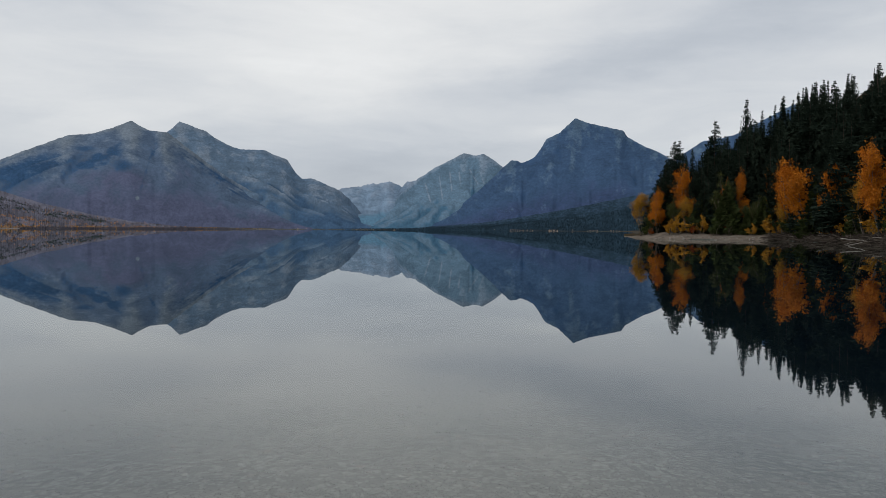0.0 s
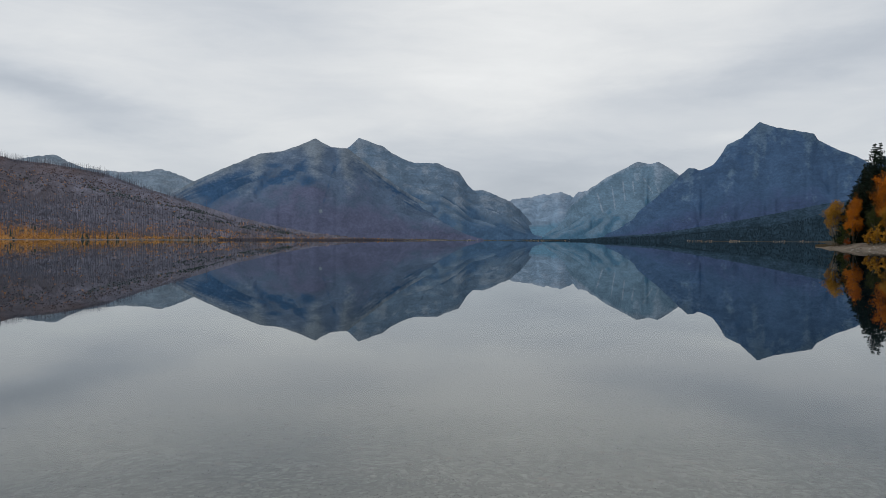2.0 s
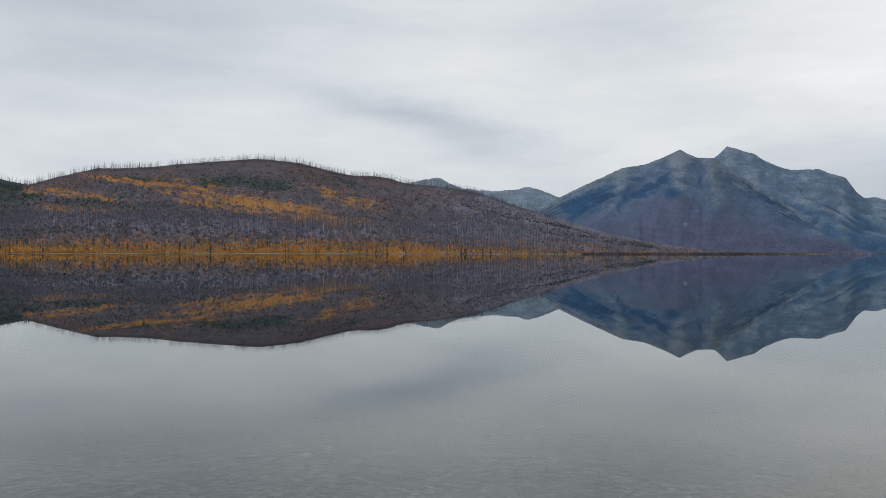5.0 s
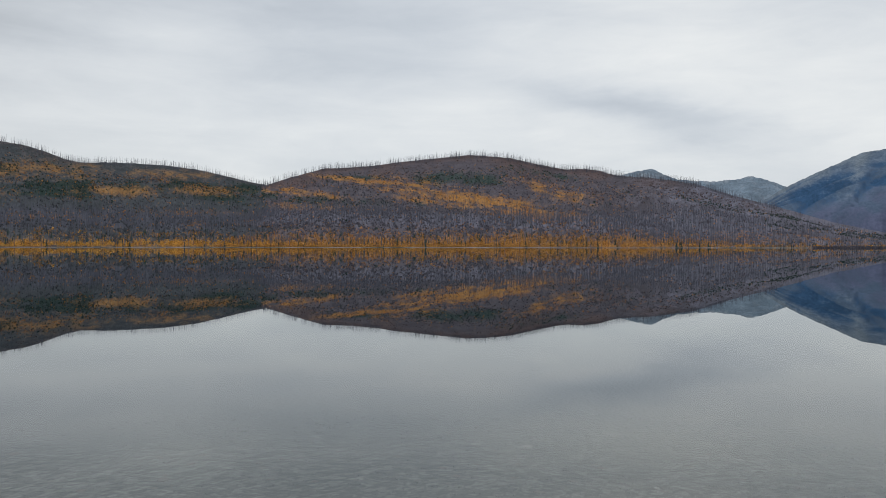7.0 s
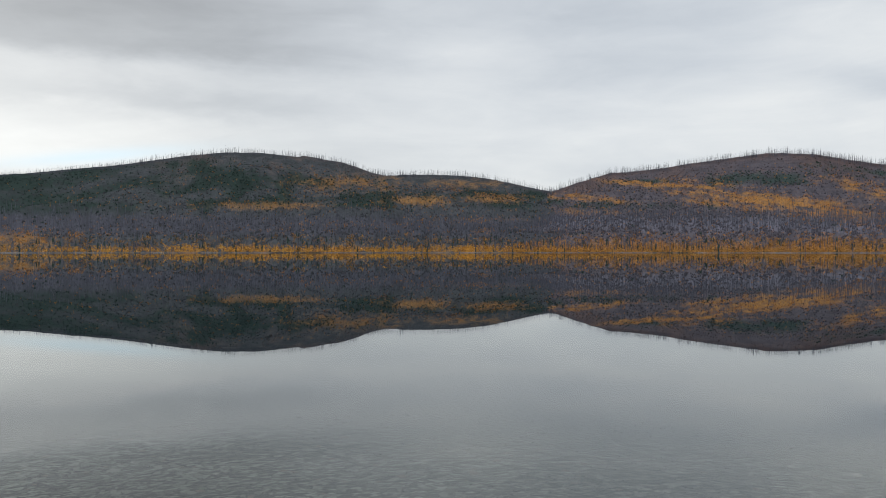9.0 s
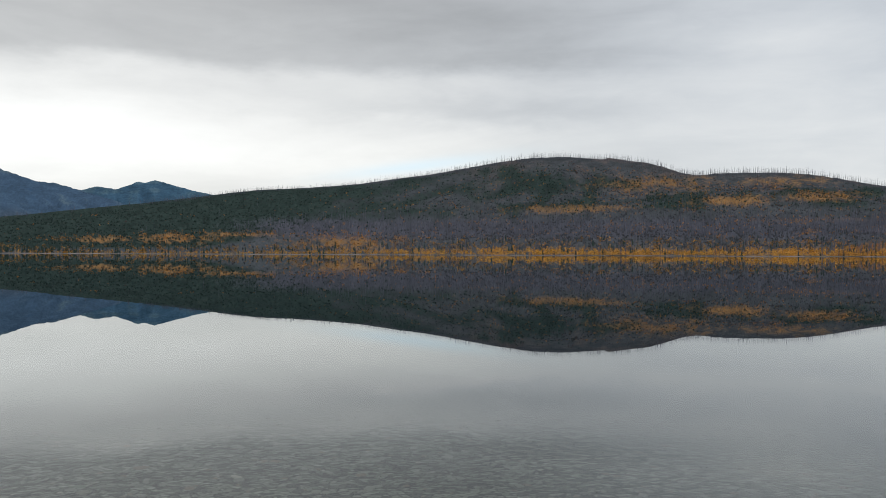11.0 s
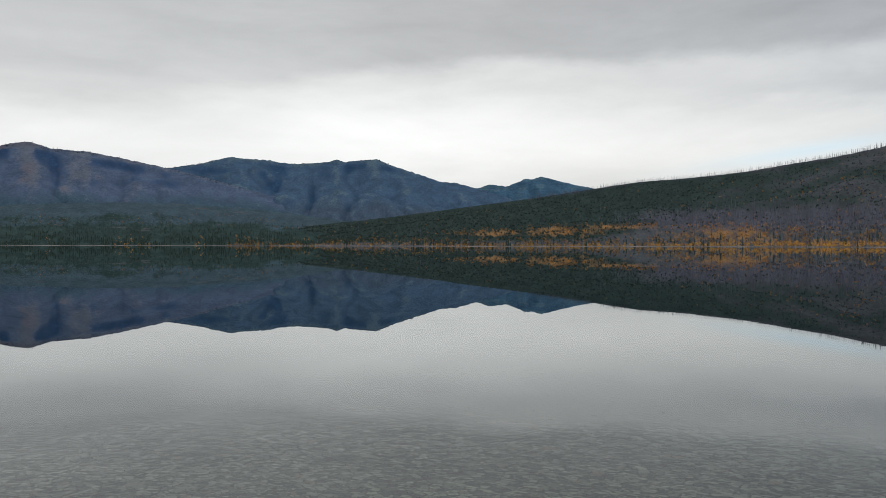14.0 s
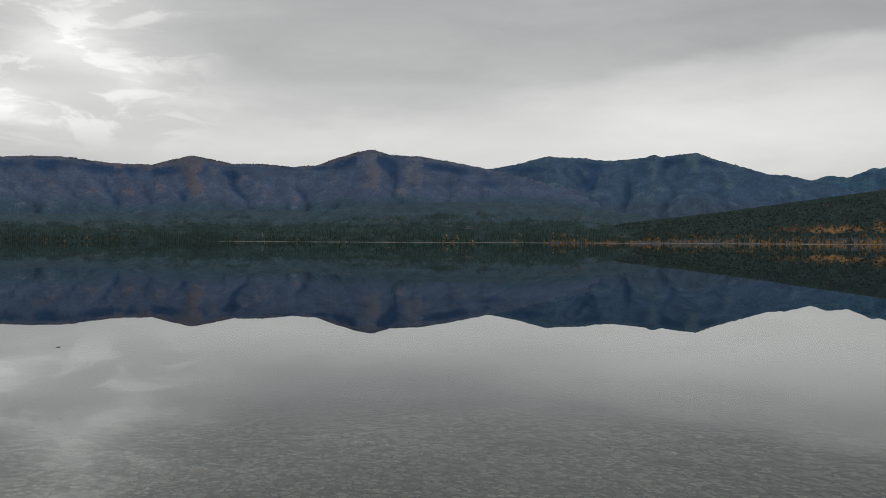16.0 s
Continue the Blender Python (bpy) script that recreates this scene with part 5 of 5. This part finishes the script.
for n in range(400):
    b, d = r.uniform(-35, -14.6), r.uniform(14, 40) if n < 90 else r.uniform(25, 130)
    place, dist = on_point(b, d)
    limit = np.interp(b, [-33, -28.5, -25, -23, -21.6, -20.7, -19.5, -18.6, -17.6, -17.0, -16.4, -15.6, -15.1, -14.7], [10.9, 10.2, 9.5, 8.7, 7.8, 7.2, 6.4, 5.9, 4.9, 4.0, 4.9, 4.7, 3.5, 1.8])
    h = (math.tan(radians(limit * (r.uniform(0.45, 0.85) if n < 90 else r.uniform(0.82, 1.03)))) * dist + EYE) - place[2]
    if h < 5:
        continue
    kind, turn, wide = int(r.integers(0, 4)), r.uniform(0, 6.28), r.uniform(0.95, 1.3)
    if d < 42:
        plant(SPRUCES[kind], 20, b, d, min(h, 42), turn, wide)
        continue
    k = min(h, 42) / 20
    spin = np.array([[math.cos(turn), math.sin(turn), 0], [-math.sin(turn), math.cos(turn), 0], [0, 0, 1]])
    deep.append((CROWNS[kind] * [k * wide * 1.25, k * wide * 1.25, k]) @ spin + place)
v = np.concatenate(deep)
stuff("forest", v, np.arange(len(v)).reshape(-1, 3), M_NEEDLE, "dark conifer forest on the slope behind the point", "forest")
# golden trees: bearing, metres behind the waterline, angle of the tip, kind
for b, d, tip, kind, wide in [(-14.25, 16, 2.7, 2, 1.2), (-15.0, 15, 3.1, 0, 0.6), (-14.6, 13, 2.7, 1, 0.9), (-17.15, 20, 4.6, 0, 0.8), (-17.0, 15, 2.4, 2, 0.8), (-20.4, 18, 4.3, 0, 0.5), (-23.6, 12, 4.7, 0, 1.0), (-24.7, 9.5, 4.8, 1, 1.1), (-26.9, 16, 4.9, 1, 0.8),
                              (-28.7, 12, 6.0, 0, 0.75), (-29.7, 12, 5.8, 1, 0.9), (-27.9, 10, 3.6, 2, 0.9), (-22.9, 11, 2.0, 2, 1.0), (-31.5, 12, 6.0, 0, 1.0), (-25.2, 60, 5.9, 0, 0.5), (-23.2, 14, 4.2, 1, 1.0), (-14.0, 14, 2.5, 2, 0.9), (-25.4, 10, 4.3, 0, 0.7), (-29.2, 16, 5.0, 1, 0.8), (-22.3, 26, 4.4, 0, 0.35), (-19.2, 20, 3.6, 1, 0.35)]:
    place, dist = on_point(b, d)
    plant(GOLDS[kind], 11 if kind != 1 else 10, b, d, math.tan(radians(tip)) * dist + EYE - place[2], r.uniform(0, 6.28), wide)
for b, d, tip in [(-19.6, 13, 3.2), (-20.9, 12, 1.6), (-21.9, 13, 2.4), (-25.05, 10.5, 3.4), (-24.3, 10.5, 1.9), (-17.9, 15, 2.6), (-27.4, 11, 2.4)]:
    place, dist = on_point(b, d)
    plant(YOUNG[0], 8, b, d, math.tan(radians(tip)) * dist + EYE - place[2], r.uniform(0, 6.28), 1.2)
for b, d, tip, wide in [(-19.25, 15, 4.1, 0.8), (-16.2, 14, 2.4, 0.8), (-21.4, 14, 2.5, 0.9), (-26.4, 13, 3.2, 0.7)]:
    place, dist = on_point(b, d)
    plant(WILLOW, 8, b, d, math.tan(radians(tip)) * dist + EYE - place[2], r.uniform(0, 6.28), wide)
for k in range(46):
    b = r.uniform(-32, -13.9)
    plant(BUSHES[int(r.choice([0, 0, 1, 2, 2]))], 3.0, b, r.uniform(9.5, 13.5), r.uniform(1.6, 4.0), r.uniform(0, 6.28), 1.2)


# driftwood piled along the water east of the beach
def log(length, rad, seed, mat, label):
    q = np.random.default_rng(seed)
    n = 7
    path = np.column_stack([np.linspace(-length / 2, length / 2, n), np.cumsum(q.normal(0, 0.05, n)), np.cumsum(q.normal(0, 0.03, n))])
    pieces = [tube(path, np.linspace(rad, rad * 0.45, n), 8)]
    for _ in range(int(q.integers(1, 4))):
        p = path[int(q.integers(3, n - 1))]
        d = np.array([0.5, q.normal(0, 0.6), q.uniform(0.1, 0.7)])
        pieces.append(tube([p, p + d * 0.4, p + d * q.uniform(0.7, 1.4)], [rad * 0.35, rad * 0.25, rad * 0.1], 5))
    v, f = joined(pieces)
    return tagged(new("driftwood_log", mesh_of("driftwood_log", v, f, mat, True)), label, "log", "driftwood by the water")


LOGS = [log(3.0, 0.055, 1, M_DRIFT, "bleached grey driftwood log"), log(2.8, 0.08, 2, M_DRIFT_DARK, "dark driftwood log"), log(2.0, 0.06, 3, M_DRIFT_DARK, "dark broken branch on the bank"), log(4.0, 0.085, 4, M_DRIFT_DARK, "dark fallen trunk with root stubs")]
for k in range(190):
    b = r.uniform(-33, -22.4)
    d = r.uniform(0.2, 8.5)
    place, _ = on_point(b, d)
    m = Matrix.Translation(place + np.array([0, 0, 0.12 + r.uniform(0, 0.5)])) @ Euler((r.uniform(-0.2, 0.2), r.normal(0, 0.16), r.uniform(0, 6.28))).to_matrix().to_4x4() @ Matrix.Scale(1.4, 4)
    j = int(r.choice([0, 1, 1, 2, 2, 2, 2, 2, 2, 3]))
    if LOGS[j] not in used:
        used.add(LOGS[j])
        LOGS[j].matrix_basis = m
    else:
        copy_thing(LOGS[j], m @ Matrix.Scale(1 / 1.4, 4))

# thin broken branches in the pile
n = 2600
b, d = r.uniform(-33, -22.2, n), r.uniform(-0.3, 9, n) * r.uniform(0.3, 1, n)
base = polar(b, np.interp(b, pb, edge) + d, point_height(b, d) + r.uniform(0.0, 0.55, n))
along = np.stack([r.normal(0, 1, n), r.normal(0, 1, n), r.normal(0, 0.28, n)], -1)
along *= (r.gamma(3, 0.30, n) / np.linalg.norm(along, axis=1))[:, None]
w = r.uniform(0.016, 0.06, n)
ang = np.array([0, 2.094, 4.189])
across = np.cross(along, [0, 0, 1.0])
across /= np.linalg.norm(across, axis=1)[:, None]
ring = (np.cos(ang)[None, :, None] * across[:, None] + np.sin(ang)[None, :, None] * np.array([0, 0, 1.0])) * w[:, None, None]
v = np.concatenate([base[:, None] - along[:, None] + ring, base[:, None] + along[:, None] + ring * 0.5], 1).reshape(-1, 3)
f = (np.arange(n)[:, None, None] * 6 + np.array([[0, 1, 4, 3], [1, 2, 5, 4], [2, 0, 3, 5]])).reshape(-1, 4)
stuff("drift_branches", v, f, M_DRIFT_MIX, "tangle of dark and grey broken branches on the bank", "branches")
# bleached poles leaning out of the pile
for b, d, length, yaw, lift in ((-28.2, 1.0, 7.0, 0.35, 0.14), (-28.0, 0.5, 6.0, -0.25, -0.10), (-23.4, 3.0, 4.0, 0.5, 0.35)):
    place, _ = on_point(b, d)
    pole = log(length, 0.05, 9 + int(-b), M_BLEACHED, "bleached bare pole leaning out of the pile")
    pole.matrix_basis = Matrix.Translation(place + np.array([0, 0, 0.55])) @ Euler((0, -lift, yaw)).to_matrix().to_4x4()

# a dark twig afloat
v, f = joined([tube([(-0.06, 0, 0), (-0.01, 0.008, 0.006), (0.06, -0.004, 0.002)], [0.006, 0.008, 0.003], 6), tube([(0.0, 0.006, 0.006), (0.025, 0.022, 0.016), (0.04, 0.03, 0.03)], [0.004, 0.003, 0.0015], 5)])
twig = tagged(new("twig", mesh_of("twig", v, f, M_DRIFT_DARK, True)), "small dark twig floating on the calm water", "twig")
twig.matrix_basis = Matrix.Translation(polar(169.4, 13.6, 0.001)) @ Matrix.Rotation(radians(175), 4, "Z") @ Matrix.Scale(0.55, 4)

# ---- stones of the lake bed ----
ICO = bmesh.new()
bmesh.ops.create_icosphere(ICO, subdivisions=1, radius=1.0)
ico_v = np.array([v.co[:] for v in ICO.verts])
ico_f = np.array([[v.index for v in f.verts] for f in ICO.faces])
ICO.free()


def stone_shape(q, n):
    """n rounded, flattened, uneven stones."""
    k = 1 + q.normal(0, 0.16, (n, len(ico_v), 1))
    return ico_v[None] * k * np.stack([q.uniform(0.8, 1.3, n), q.uniform(0.6, 1.0, n), q.uniform(0.14, 0.28, n)], -1)[:, None, :]


q = np.random.default_rng(41)
n = 14000
sb_, sr_ = q.uniform(-36, 180, n), 3.8 + 9.0 * q.random(n) ** 1.3
size = np.clip(q.lognormal(math.log(0.032), 0.34, n), 0.015, 0.068)
turn = q.uniform(0, 6.283, n)
at = polar(sb_, sr_, land_height(sb_, sr_) + size * 0.12)
shape = stone_shape(q, n) * size[:, None, None]
c, s = np.cos(turn)[:, None], np.sin(turn)[:, None]
shape = np.stack([shape[..., 0] * c - shape[..., 1] * s, shape[..., 0] * s + shape[..., 1] * c, shape[..., 2]], -1)
order = np.argsort(-size * np.exp(-(sr_ - 4.5) / 3))
single, rest = order[:300], order[300:]
v = (at[rest][:, None, :] + shape[rest]).reshape(-1, 3)
f = (np.arange(len(rest))[:, None, None] * len(ico_v) + ico_f).reshape(-1, 3)
gravel = new("gravel", mesh_of("gravel", v, f, M_STONE))
gravel.parent = ground
tagged(gravel, kind="stuff")
models = [mesh_of("stone", m, ico_f, M_STONE) for m in stone_shape(q, 12)]
for k, i in enumerate(single):
    ob = new("stone", models[k % 12])
    ob.parent = ground
    ob.matrix_basis = Matrix.Translation(at[i]) @ Matrix.Rotation(turn[i], 4, "Z") @ Matrix.Scale(float(size[i]), 4)

# pale stones strewn over the beach of the point
n = 220
b, d = q.uniform(-22.2, -14.8, n), q.uniform(0.2, 8.5, n)
size = np.clip(q.lognormal(math.log(0.10), 0.5, n), 0.05, 0.3)
at = polar(b, np.interp(b, pb, edge) + d, point_height(b, d) + size * 0.15)
v = (at[:, None, :] + stone_shape(q, n) * size[:, None, None] * [1, 1, 2]).reshape(-1, 3)
stuff("beach_stones", v, (np.arange(n)[:, None, None] * len(ico_v) + ico_f).reshape(-1, 3), M_BEACH_STONE, "pale rounded stones strewn over the gravel beach", "stones")
